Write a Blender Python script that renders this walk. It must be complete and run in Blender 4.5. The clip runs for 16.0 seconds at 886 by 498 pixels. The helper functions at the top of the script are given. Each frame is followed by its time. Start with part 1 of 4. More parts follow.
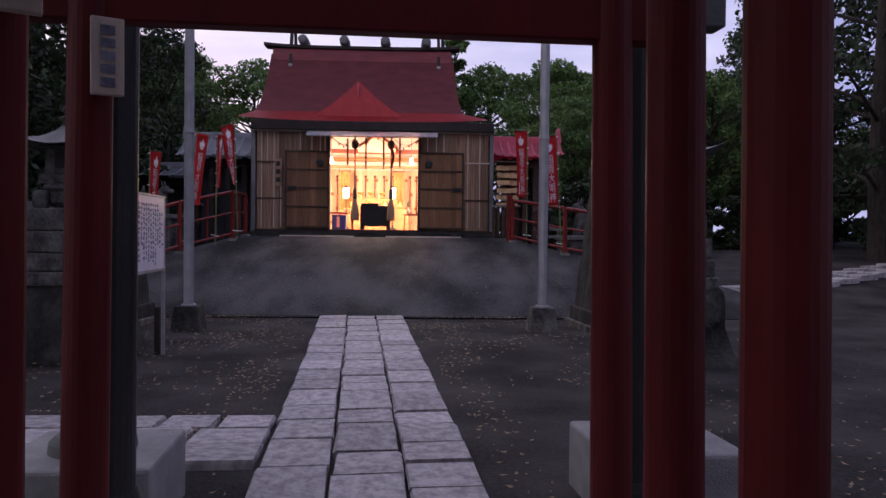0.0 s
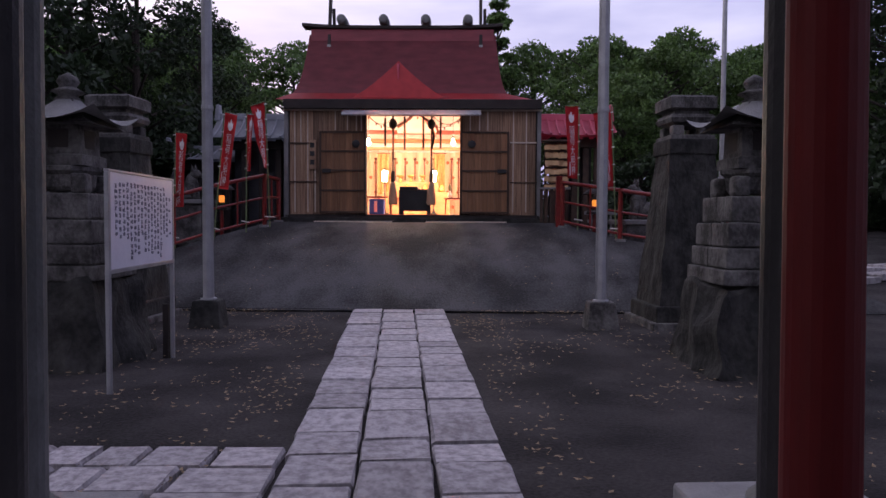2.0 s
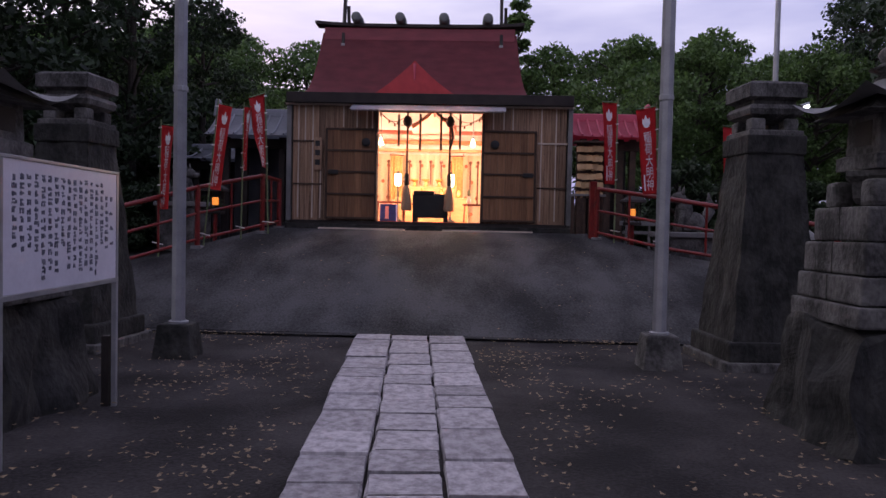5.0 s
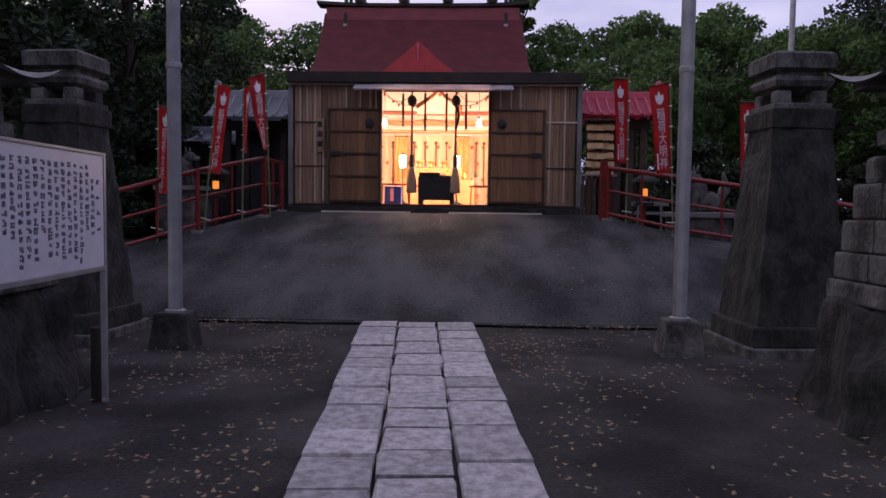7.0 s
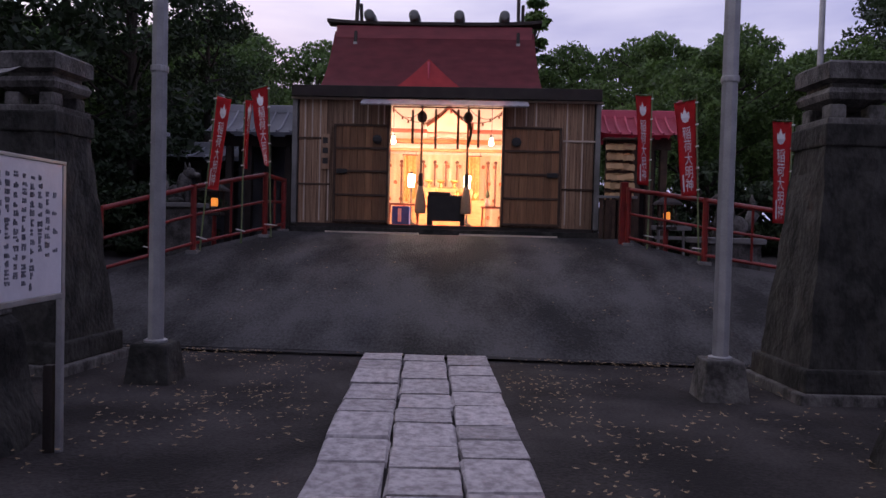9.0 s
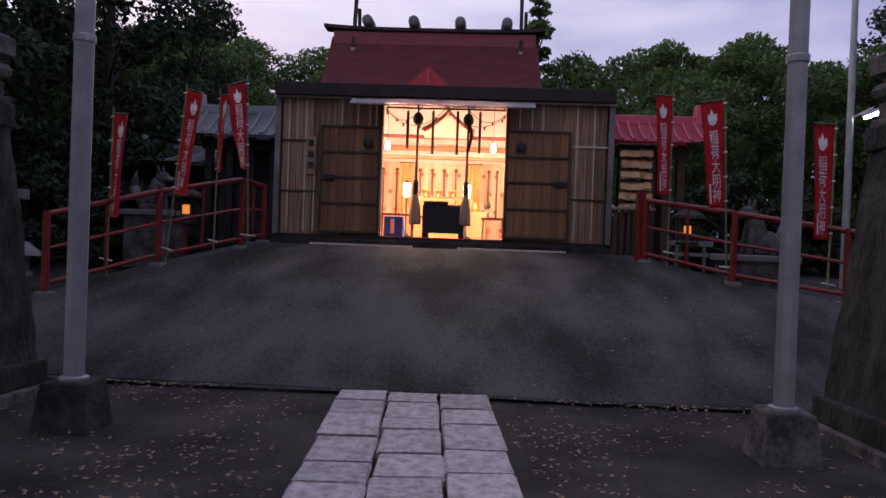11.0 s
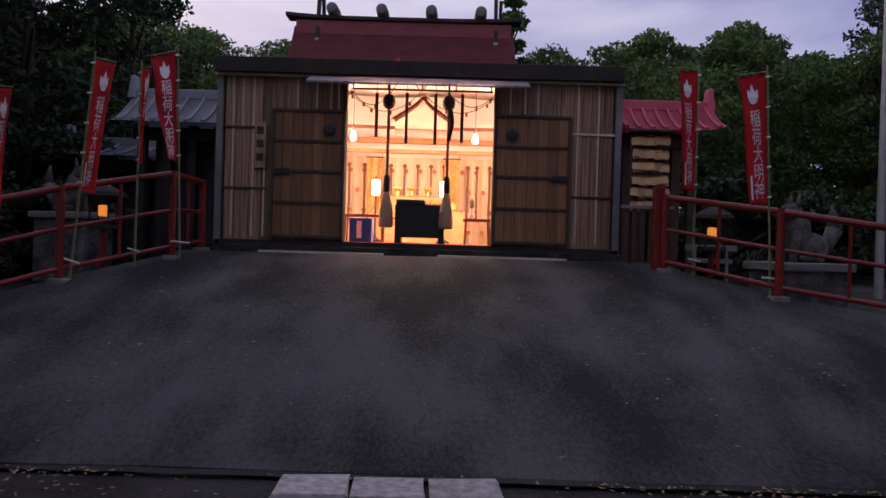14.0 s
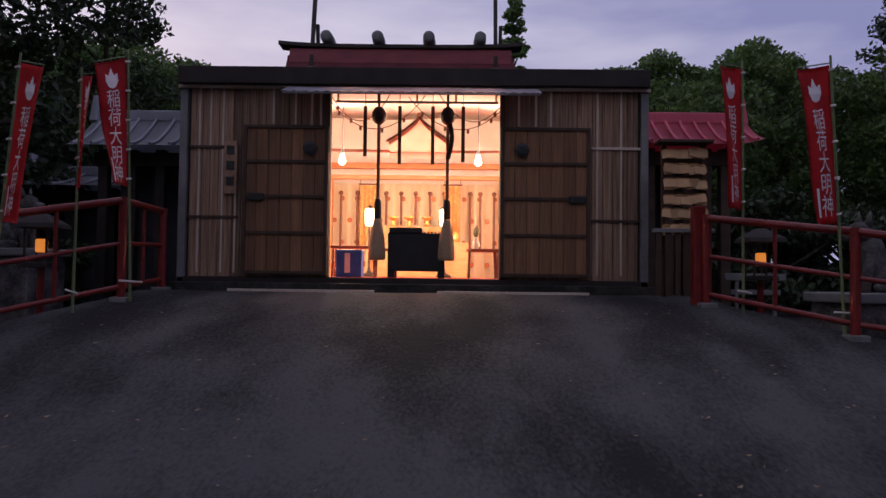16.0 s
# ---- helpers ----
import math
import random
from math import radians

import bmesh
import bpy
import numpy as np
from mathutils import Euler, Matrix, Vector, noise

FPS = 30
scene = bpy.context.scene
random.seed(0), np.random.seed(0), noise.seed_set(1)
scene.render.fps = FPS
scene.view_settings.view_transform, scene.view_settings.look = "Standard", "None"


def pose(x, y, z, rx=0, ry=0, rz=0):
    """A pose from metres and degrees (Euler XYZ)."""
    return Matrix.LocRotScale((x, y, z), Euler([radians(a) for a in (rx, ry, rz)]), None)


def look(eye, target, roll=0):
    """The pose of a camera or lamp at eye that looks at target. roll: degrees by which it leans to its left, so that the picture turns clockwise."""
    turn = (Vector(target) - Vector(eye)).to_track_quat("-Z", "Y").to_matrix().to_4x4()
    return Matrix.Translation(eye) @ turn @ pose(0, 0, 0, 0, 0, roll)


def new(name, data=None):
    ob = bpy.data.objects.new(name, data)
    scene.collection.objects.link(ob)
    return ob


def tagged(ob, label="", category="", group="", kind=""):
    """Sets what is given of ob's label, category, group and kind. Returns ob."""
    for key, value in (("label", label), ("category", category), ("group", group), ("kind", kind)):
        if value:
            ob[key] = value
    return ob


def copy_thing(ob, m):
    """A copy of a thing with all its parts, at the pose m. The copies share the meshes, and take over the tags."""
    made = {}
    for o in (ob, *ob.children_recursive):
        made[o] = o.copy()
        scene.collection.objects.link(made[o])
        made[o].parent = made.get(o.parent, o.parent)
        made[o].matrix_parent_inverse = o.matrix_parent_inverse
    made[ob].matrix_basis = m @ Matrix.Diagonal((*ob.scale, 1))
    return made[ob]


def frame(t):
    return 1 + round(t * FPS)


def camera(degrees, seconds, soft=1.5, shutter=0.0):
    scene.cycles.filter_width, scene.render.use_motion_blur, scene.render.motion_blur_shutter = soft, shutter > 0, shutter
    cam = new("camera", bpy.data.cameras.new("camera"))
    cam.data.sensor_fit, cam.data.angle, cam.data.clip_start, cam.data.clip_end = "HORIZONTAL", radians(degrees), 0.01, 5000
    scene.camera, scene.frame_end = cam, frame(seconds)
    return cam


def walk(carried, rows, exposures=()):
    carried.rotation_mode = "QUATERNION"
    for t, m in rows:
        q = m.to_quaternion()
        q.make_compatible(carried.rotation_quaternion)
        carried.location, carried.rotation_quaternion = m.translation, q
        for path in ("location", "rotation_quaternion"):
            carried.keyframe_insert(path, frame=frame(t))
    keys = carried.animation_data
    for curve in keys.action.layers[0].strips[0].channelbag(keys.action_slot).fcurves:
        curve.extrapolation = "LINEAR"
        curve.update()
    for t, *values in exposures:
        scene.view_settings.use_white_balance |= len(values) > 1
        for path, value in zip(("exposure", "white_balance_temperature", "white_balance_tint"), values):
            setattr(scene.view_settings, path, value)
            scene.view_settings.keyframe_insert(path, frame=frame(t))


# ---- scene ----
cam = camera(62.0, 16.0)
PATH = [
    (0, (0.596, -0.687, 1.445), (0.65, 0.54, 1.421), 0.6),
    (0.5, (0.592, -0.411, 1.441), (0.603, 0.817, 1.406), 0.9),
    (1, (0.589, -0.087, 1.448), (0.562, 1.14, 1.381), 0.6),
    (1.5, (0.542, 0.196, 1.456), (0.554, 1.423, 1.385), 0.7),
    (2, (0.604, 0.519, 1.465), (0.588, 1.747, 1.414), 0.3),
    (2.5, (0.539, 0.797, 1.445), (0.468, 2.024, 1.405), 0.4),
    (3, (0.514, 1.154, 1.442), (0.427, 2.38, 1.401), 0.4),
    (3.5, (0.521, 1.485, 1.457), (0.476, 2.712, 1.419), 1.2),
    (6, (0.408, 2.705, 1.502), (0.373, 3.932, 1.455), 1.1),
    (6.5, (0.383, 2.739, 1.488), (0.349, 3.966, 1.425), 0.4),
    (7, (0.423, 2.768, 1.487), (0.377, 3.995, 1.418), 0.7),
    (7.5, (0.433, 2.826, 1.492), (0.386, 4.052, 1.424), 0.8),
    (8, (0.423, 2.978, 1.492), (0.348, 4.204, 1.409), 0.9),
    (8.5, (0.37, 3.26, 1.495), (0.304, 4.487, 1.44), 1.1),
    (11, (0.326, 4.988, 1.499), (0.268, 6.216, 1.486), 2.1),
    (11.5, (0.32, 5.359, 1.462), (0.217, 6.585, 1.424), 1.6),
    (12, (0.25, 5.719, 1.507), (0.15, 6.945, 1.439), 0.9),
    (12.5, (0.252, 6.106, 1.529), (0.186, 7.334, 1.481), 1.6),
    (13, (0.172, 6.477, 1.542), (0.068, 7.703, 1.556), 0.5),
    (13.5, (0.055, 6.831, 1.565), (-0.036, 8.058, 1.56), -0.2),
    (14, (0.099, 7.217, 1.578), (0.092, 8.445, 1.568), 1.7),
    (14.5, (0.122, 7.653, 1.577), (0.084, 8.88, 1.625), 0.9),
    (15, (0.137, 8.091, 1.571), (0.138, 9.319, 1.598), -0.2),
    (15.5, (0.169, 8.395, 1.502), (0.209, 9.622, 1.548), 0.6),
    (16, (0.113, 8.838, 1.58), (0.101, 10.065, 1.626), 0.7),
]
walk(cam, [(t, look(eye, target, roll)) for t, eye, target, roll in PATH],
     [(0, 0.1), (2, 0.14), (3.5, 0.08), (8.5, -0.05), (11, -0.18), (13.5, -0.34), (16, -0.58)])

# ---- light: overcast dusk sky ----
world = bpy.data.worlds.new("dusk")
scene.world = world
world.use_nodes = True
wn, wl = world.node_tree.nodes, world.node_tree.links
wn.clear()
w_out, w_bg = wn.new("ShaderNodeOutputWorld"), wn.new("ShaderNodeBackground")
w_sky = wn.new("ShaderNodeTexSky")
w_sky.sky_type, w_sky.sun_disc = "NISHITA", False
w_sky.sun_elevation, w_sky.sun_rotation = radians(4), radians(-25)
w_sky.air_density, w_sky.dust_density = 1.5, 3.0
w_co, w_map, w_noise, w_ramp = (wn.new("ShaderNodeTexCoord"), wn.new("ShaderNodeMapping"),
                                wn.new("ShaderNodeTexNoise"), wn.new("ShaderNodeValToRGB"))
w_map.inputs["Scale"].default_value = (1.6, 1.6, 7.0)
w_noise.inputs["Scale"].default_value, w_noise.inputs["Detail"].default_value = 1.3, 5.0
w_ramp.color_ramp.elements[0].position, w_ramp.color_ramp.elements[0].color = 0.36, (4.0, 4.1, 7.8, 1)
w_ramp.color_ramp.elements[1].position, w_ramp.color_ramp.elements[1].color = 0.76, (10.8, 10.2, 12.8, 1)
w_mix = wn.new("ShaderNodeMix")
w_mix.data_type, w_mix.inputs["Factor"].default_value = "RGBA", 0.86
wl.new(w_co.outputs["Generated"], w_map.inputs["Vector"])
wl.new(w_map.outputs["Vector"], w_noise.inputs["Vector"])
w_sep, w_grad, w_add = wn.new("ShaderNodeSeparateXYZ"), wn.new("ShaderNodeMapRange"), wn.new("ShaderNodeMath")
w_grad.inputs["From Min"].default_value, w_grad.inputs["From Max"].default_value = 0.24, -0.60
w_grad.inputs["To Min"].default_value, w_grad.inputs["To Max"].default_value = -0.04, 0.26
wl.new(w_co.outputs["Generated"], w_sep.inputs["Vector"])
wl.new(w_sep.outputs["X"], w_grad.inputs["Value"])
wl.new(w_grad.outputs["Result"], w_add.inputs[0])
wl.new(w_noise.outputs["Fac"], w_add.inputs[1])
wl.new(w_add.outputs[0], w_ramp.inputs["Fac"])
wl.new(w_sky.outputs["Color"], w_mix.inputs["A"])
wl.new(w_ramp.outputs["Color"], w_mix.inputs["B"])
wl.new(w_mix.outputs["Result"], w_bg.inputs["Color"])
wl.new(w_bg.outputs["Background"], w_out.inputs["Surface"])
w_bg.inputs["Strength"].default_value = 0.105

sun = new("sun", bpy.data.lights.new("sun", "SUN"))
sun.data.energy, sun.data.angle, sun.data.color = 0.12, radians(30), (1.0, 0.85, 0.8)
sun.matrix_world = look((-20, 40, 14), (0, 10, 0))


def area_lamp(name, eye, target, w, h, power, colour):
    ob = new(name, bpy.data.lights.new(name, "AREA"))
    ob.data.shape, ob.data.size, ob.data.size_y = "RECTANGLE", w, h
    ob.data.energy, ob.data.color = power, colour
    ob.matrix_world = look(eye, target)
    return ob


def point_lamp(name, at, power, colour, radius=0.06):
    ob = new(name, bpy.data.lights.new(name, "POINT"))
    ob.data.energy, ob.data.color, ob.data.shadow_soft_size = power, colour, radius
    ob.location = at
    return ob


WARM = (1.0, 0.56, 0.26)
area_lamp("hall_ceiling_lamp_a", (-2.4, 21.8, 4.5), (-1.6, 23.3, 1.5), 1.4, 2.4, 690, (1.0, 0.65, 0.48))
area_lamp("hall_ceiling_lamp_b", (1.6, 21.8, 4.5), (0.8, 23.3, 1.5), 1.4, 2.4, 690, (1.0, 0.65, 0.48))

point_lamp("bulb_light_a", (-1.86, 21.95, 3.52), 270, (1.0, 0.80, 0.64))
point_lamp("bulb_light_b", (0.60, 21.95, 3.52), 270, (1.0, 0.80, 0.64))

# ---- materials ----


def material(name, a, b=None, scale=6.0, rough=0.8, metal=0.0, bump=0.2, fine=60.0, emit=None, vary=0.0, stretch=(1, 1, 1), lo=0.35, hi=0.65, gloss=0.5):
    m = bpy.data.materials.new(name)
    m.use_nodes = True
    n, l = m.node_tree.nodes, m.node_tree.links
    p = n["Principled BSDF"]
    p.inputs["Roughness"].default_value, p.inputs["Metallic"].default_value = rough, metal
    p.inputs["Specular IOR Level"].default_value = gloss
    co, mp = n.new("ShaderNodeTexCoord"), n.new("ShaderNodeMapping")
    mp.inputs["Scale"].default_value = stretch
    if vary:
        own, shift, add = n.new("ShaderNodeObjectInfo"), n.new("ShaderNodeVectorMath"), n.new("ShaderNodeVectorMath")
        shift.operation, add.operation = "SCALE", "ADD"
        shift.inputs[0].default_value = (31.0, 17.0, 23.0)
        l.new(own.outputs["Random"], shift.inputs["Scale"])
        l.new(co.outputs["Object"], add.inputs[0])
        l.new(shift.outputs["Vector"], add.inputs[1])
        l.new(add.outputs["Vector"], mp.inputs["Vector"])
    else:
        l.new(co.outputs["Object"], mp.inputs["Vector"])
    t1, t2 = n.new("ShaderNodeTexNoise"), n.new("ShaderNodeTexNoise")
    t1.inputs["Scale"].default_value, t1.inputs["Detail"].default_value = scale, 6
    t2.inputs["Scale"].default_value, t2.inputs["Detail"].default_value = fine, 4
    for t in (t1, t2):
        l.new(mp.outputs["Vector"], t.inputs["Vector"])
    r = n.new("ShaderNodeValToRGB")
    r.color_ramp.elements[0].position, r.color_ramp.elements[0].color = lo, (*a, 1)
    r.color_ramp.elements[1].position, r.color_ramp.elements[1].color = hi, (*(b or a), 1)
    mix = n.new("ShaderNodeMath")
    mix.operation = "MULTIPLY_ADD"
    mix.inputs[1].default_value = 0.3
    l.new(t2.outputs["Fac"], mix.inputs[0])
    sc = n.new("ShaderNodeMath")
    sc.operation = "MULTIPLY_ADD"
    sc.inputs[1].default_value, sc.inputs[2].default_value = 0.7, 0.0
    l.new(t1.outputs["Fac"], sc.inputs[0])
    l.new(sc.outputs[0], mix.inputs[2])
    l.new(mix.outputs[0], r.inputs["Fac"])
    colour = r.outputs["Color"]
    if vary:
        info, hsv, mr = n.new("ShaderNodeObjectInfo"), n.new("ShaderNodeHueSaturation"), n.new("ShaderNodeMapRange")
        mr.inputs["To Min"].default_value, mr.inputs["To Max"].default_value = 1 - vary, 1 + vary
        l.new(info.outputs["Random"], mr.inputs["Value"])
        l.new(mr.outputs["Result"], hsv.inputs["Value"])
        l.new(colour, hsv.inputs["Color"])
        colour = hsv.outputs["Color"]
    l.new(colour, p.inputs["Base Color"])
    if bump:
        bp = n.new("ShaderNodeBump")
        bp.inputs["Strength"].default_value, bp.inputs["Distance"].default_value = bump, 0.02
        l.new(t2.outputs["Fac"], bp.inputs["Height"])
        l.new(bp.outputs["Normal"], p.inputs["Normal"])
    if emit:
        p.inputs["Emission Color"].default_value, p.inputs["Emission Strength"].default_value = (*emit[:3], 1), emit[3]
    return m


M_ground = material("packed_earth", (0.022, 0.020, 0.0195), (0.066, 0.060, 0.058), 0.9, 0.95, 0, 0.8, 38, lo=0.40, hi=0.62, gloss=0.15)
M_asphalt = material("asphalt", (0.026, 0.026, 0.0262), (0.086, 0.085, 0.0855), 0.85, 0.95, 0, 0.9, 28, stretch=(1.2, 0.55, 1), lo=0.41, hi=0.60, gloss=0.12)
M_kerb = material("asphalt_edge", (0.012, 0.012, 0.013), (0.03, 0.03, 0.03), 8, 0.95)
M_slab = material("paving_stone", (0.26, 0.24, 0.243), (0.47, 0.44, 0.444), 6, 0.9, 0, 0.45, 16, vary=0.2, lo=0.38, hi=0.6, gloss=0.2)
M_stone = material("weathered_stone", (0.035, 0.033, 0.031), (0.20, 0.19, 0.18), 3.4, 0.92, 0, 0.8, 24, lo=0.4, hi=0.7)
M_stone_dark = material("dark_stone", (0.011, 0.011, 0.0095), (0.066, 0.063, 0.057), 3.2, 0.92, 0, 1.0, 14, lo=0.42, hi=0.74)
M_granite = material("pale_granite", (0.22, 0.215, 0.21), (0.34, 0.33, 0.325), 6, 0.8, 0, 0.35, 90)
M_concrete = material("grey_concrete", (0.13, 0.13, 0.125), (0.23, 0.225, 0.22), 2.5, 0.85, 0, 0.4, 60)
M_red = material("vermilion_paint", (0.085, 0.005, 0.0045), (0.135, 0.008, 0.0065), 5, 0.6, 0, 0.12, 30, stretch=(1, 1, 0.25), gloss=0.3)
M_railred = material("red_rail_paint", (0.13, 0.0075, 0.0065), (0.21, 0.012, 0.010), 9, 0.4, 0, 0.15, 40)
M_black = material("black_lacquer", (0.010, 0.010, 0.010), (0.022, 0.020, 0.019), 5, 0.5, 0, 0.2, 30)
M_greytorii = material("grey_gate_paint", (0.075, 0.08, 0.075), (0.13, 0.135, 0.13), 4, 0.6, 0, 0.2, 40)
M_steel = material("galvanised_steel", (0.30, 0.30, 0.31), (0.42, 0.42, 0.43), 5, 0.42, 0.55, 0.05, 60)
M_tin = material("tin_sheet", (0.46, 0.46, 0.50), (0.64, 0.64, 0.68), 2.5, 0.45, 0.2, 0.08, 50)
M_wood = material("weathered_board", (0.13, 0.068, 0.038), (0.38, 0.245, 0.155), 2.4, 0.75, 0, 0.4, 16, vary=0.34, stretch=(3, 3, 1.2))
M_door = material("door_board", (0.15, 0.068, 0.030), (0.29, 0.145, 0.068), 3.0, 0.7, 0, 0.35, 16, vary=0.26, stretch=(3, 3, 1.2))
M_batten = material("dark_batten", (0.035, 0.02, 0.012), (0.08, 0.045, 0.028), 6, 0.75)
# pale wood, brightened to stand for light gaps in the front wall
M_pale = material("pale_wood_and_light_gaps", (0.46, 0.38, 0.30), (0.64, 0.54, 0.43), 5, 0.7, stretch=(6, 6, 0.6))
M_dark = material("dark_timber", (0.014, 0.010, 0.009), (0.035, 0.026, 0.022), 4, 0.8)
M_roof = material("red_copper_roof", (0.15, 0.020, 0.028), (0.23, 0.036, 0.046), 1.2, 0.55, 0, 0.15, 30, stretch=(1, 1, 3))
M_gable = material("bright_red_gable", (0.33, 0.014, 0.020), (0.45, 0.026, 0.032), 2, 0.5)
M_pink = material("pink_roof_sheet", (0.45, 0.06, 0.10), (0.58, 0.10, 0.15), 2, 0.5)
M_greyroof = material("grey_roof_sheet", (0.20, 0.21, 0.23), (0.34, 0.35, 0.38), 1.6, 0.5)
M_greywall = material("grey_board_wall", (0.035, 0.038, 0.044), (0.07, 0.074, 0.084), 2, 0.8)
M_white = material("white_sign_paint", (0.62, 0.60, 0.66), (0.74, 0.72, 0.78), 2.5, 0.35, 0, 0.05, 30)
M_ink = material("faded_ink", (0.10, 0.10, 0.14), (0.26, 0.26, 0.31), 14, 0.7)
M_flag = material("red_banner_cloth", (0.46, 0.018, 0.022), (0.62, 0.032, 0.036), 5, 0.8, 0, 0.1, 90)
M_flagink = material("white_banner_print", (0.70, 0.66, 0.66), (0.8, 0.77, 0.77), 8, 0.8)
M_bamboo = material("green_bamboo_pole", (0.09, 0.14, 0.06), (0.20, 0.24, 0.11), 8, 0.5)
M_rope = material("white_cord", (0.6, 0.58, 0.52), (0.75, 0.73, 0.68), 30, 0.8)
M_cream = material("cream_curtain", (0.76, 0.62, 0.42), (0.84, 0.71, 0.50), 3, 0.8, stretch=(5, 1, 0.5))
M_inwhite = material("white_tent_sheet", (0.78, 0.72, 0.62), (0.85, 0.80, 0.72), 2, 0.8)
M_carpet = material("red_carpet", (0.50, 0.07, 0.05), (0.60, 0.10, 0.07), 20, 0.9)
M_inwood = material("cedar_beam", (0.40, 0.17, 0.06), (0.52, 0.25, 0.10), 4, 0.6, stretch=(1, 1, 4))
M_ingable = material("inner_gable_wood", (0.58, 0.25, 0.18), (0.66, 0.33, 0.24), 3, 0.6)
M_brown = material("dark_brown_pole", (0.10, 0.03, 0.015), (0.18, 0.06, 0.03), 6, 0.6)
M_rosette = material("curtain_crest_print", (0.36, 0.12, 0.05), (0.42, 0.15, 0.07), 9, 0.8)
M_brocade = material("gold_brocade", (0.50, 0.24, 0.07), (0.72, 0.44, 0.15), 14, 0.55, 0.2, 0.3, 60)
M_blue = material("blue_crate", (0.02, 0.08, 0.36), (0.03, 0.13, 0.50), 8, 0.5)
M_gold = material("gilt_metal", (0.65, 0.36, 0.10), (0.75, 0.46, 0.16), 8, 0.3, 0.8)
M_tassel = material("hemp_tassel", (0.34, 0.22, 0.13), (0.48, 0.34, 0.22), 30, 0.9, stretch=(5, 5, 0.6))
M_plaque = material("votive_wood", (0.42, 0.26, 0.12), (0.62, 0.42, 0.22), 6, 0.7, vary=0.25)
M_bark = material("bark", (0.018, 0.014, 0.011), (0.06, 0.048, 0.038), 5, 0.95, 0, 0.9, 20, stretch=(3, 3, 0.6))
M_fallen = material("fallen_leaf", (0.15, 0.10, 0.05), (0.34, 0.25, 0.15), 30, 0.8)
M_bulb = material("lit_lamp_glass", (0.9, 0.85, 0.75), None, 5, 0.5, 0, 0, emit=(1.0, 0.80, 0.5, 30))
M_lantern = material("lit_lantern_paper", (0.9, 0.85, 0.7), None, 5, 0.5, 0, 0, emit=(1.0, 0.8, 0.5, 14))
M_tube = material("lit_tube", (0.9, 0.9, 0.9), None, 5, 0.5, 0, 0, emit=(0.95, 0.95, 1.0, 14))
M_fire = material("lit_amber_lamp", (0.9, 0.4, 0.1), None, 5, 0.5, 0, 0, emit=(1.0, 0.30, 0.045, 0.9))


def leaf_material(name, a, b):
    m = material(name, a, b, 0.8, 0.6, 0, 0, 9)
    n, l = m.node_tree.nodes, m.node_tree.links
    geo, hsv, mr = n.new("ShaderNodeNewGeometry"), n.new("ShaderNodeHueSaturation"), n.new("ShaderNodeMapRange")
    mr.inputs["To Min"].default_value, mr.inputs["To Max"].default_value = 0.6, 1.5
    l.new(geo.outputs["Random Per Island"], mr.inputs["Value"])
    l.new(mr.outputs["Result"], hsv.inputs["Value"])
    p = n["Principled BSDF"]
    l.new(p.inputs["Base Color"].links[0].from_socket, hsv.inputs["Color"])
    l.new(hsv.outputs["Color"], p.inputs["Base Color"])
    tr, ad = n.new("ShaderNodeBsdfTranslucent"), n.new("ShaderNodeMixShader")
    ad.inputs[0].default_value = 0.3
    l.new(hsv.outputs["Color"], tr.inputs["Color"])
    l.new(p.outputs[0], ad.inputs[1])
    l.new(tr.outputs[0], ad.inputs[2])
    l.new(ad.outputs[0], n["Material Output"].inputs["Surface"])
    return m


M_leaf = leaf_material("broad_leaf", (0.042, 0.086, 0.020), (0.105, 0.175, 0.044))
M_pine = leaf_material("pine_needle", (0.013, 0.026, 0.009), (0.034, 0.058, 0.021))

# ---- building helpers ----


def thing(name, m, label, category, group="", kind=""):
    ob = new(name)
    ob.empty_display_size = 0.1
    ob.matrix_world = m
    return tagged(ob, label, category, group, kind)


def part(name, bm, mat, parent=None, label="", m=None, smooth=False):
    me = bpy.data.meshes.new(name)
    bm.to_mesh(me)
    bm.free()
    me.materials.append(mat)
    if smooth:
        for p in me.polygons:
            p.use_smooth = True
    ob = new(name, me)
    if parent:
        ob.parent = parent
    if m is not None:
        ob.matrix_basis = m
    return tagged(ob, label)


def setting(name, bm, mat, label, category, kind="structure", m=None, smooth=False):
    ob = part(name, bm, mat, None, label, m, smooth)
    return tagged(ob, label, category, "", kind)


def box(x0, x1, y0, y1, z0, z1, bevel=0.0, bm=None, top=1.0):
    """A box, its top scaled by top about its middle, its edges rounded by bevel."""
    bm = bm or bmesh.new()
    r = bmesh.ops.create_cube(bm, size=1.0)
    cx, cy = (x0 + x1) / 2, (y0 + y1) / 2
    for v in r["verts"]:
        s = top if v.co.z > 0 else 1.0
        v.co = Vector((cx + v.co.x * (x1 - x0) * s, cy + v.co.y * (y1 - y0) * s, z0 + (v.co.z + 0.5) * (z1 - z0)))
    if bevel:
        edges = list({e for v in r["verts"] for e in v.link_edges})
        bmesh.ops.bevel(bm, geom=edges, offset=bevel, segments=2, affect="EDGES", profile=0.5)
    return bm


def tube(a, b, r0, r1=None, n=12, bm=None):
    """A round bar from a to b, tapering from r0 to r1."""
    bm = bm or bmesh.new()
    a, b = Vector(a), Vector(b)
    d = b - a
    m = Matrix.Translation((a + b) / 2) @ d.to_track_quat("Z", "Y").to_matrix().to_4x4()
    bmesh.ops.create_cone(bm, cap_ends=True, segments=n, radius1=r0, radius2=r0 if r1 is None else r1, depth=d.length, matrix=m)
    return bm


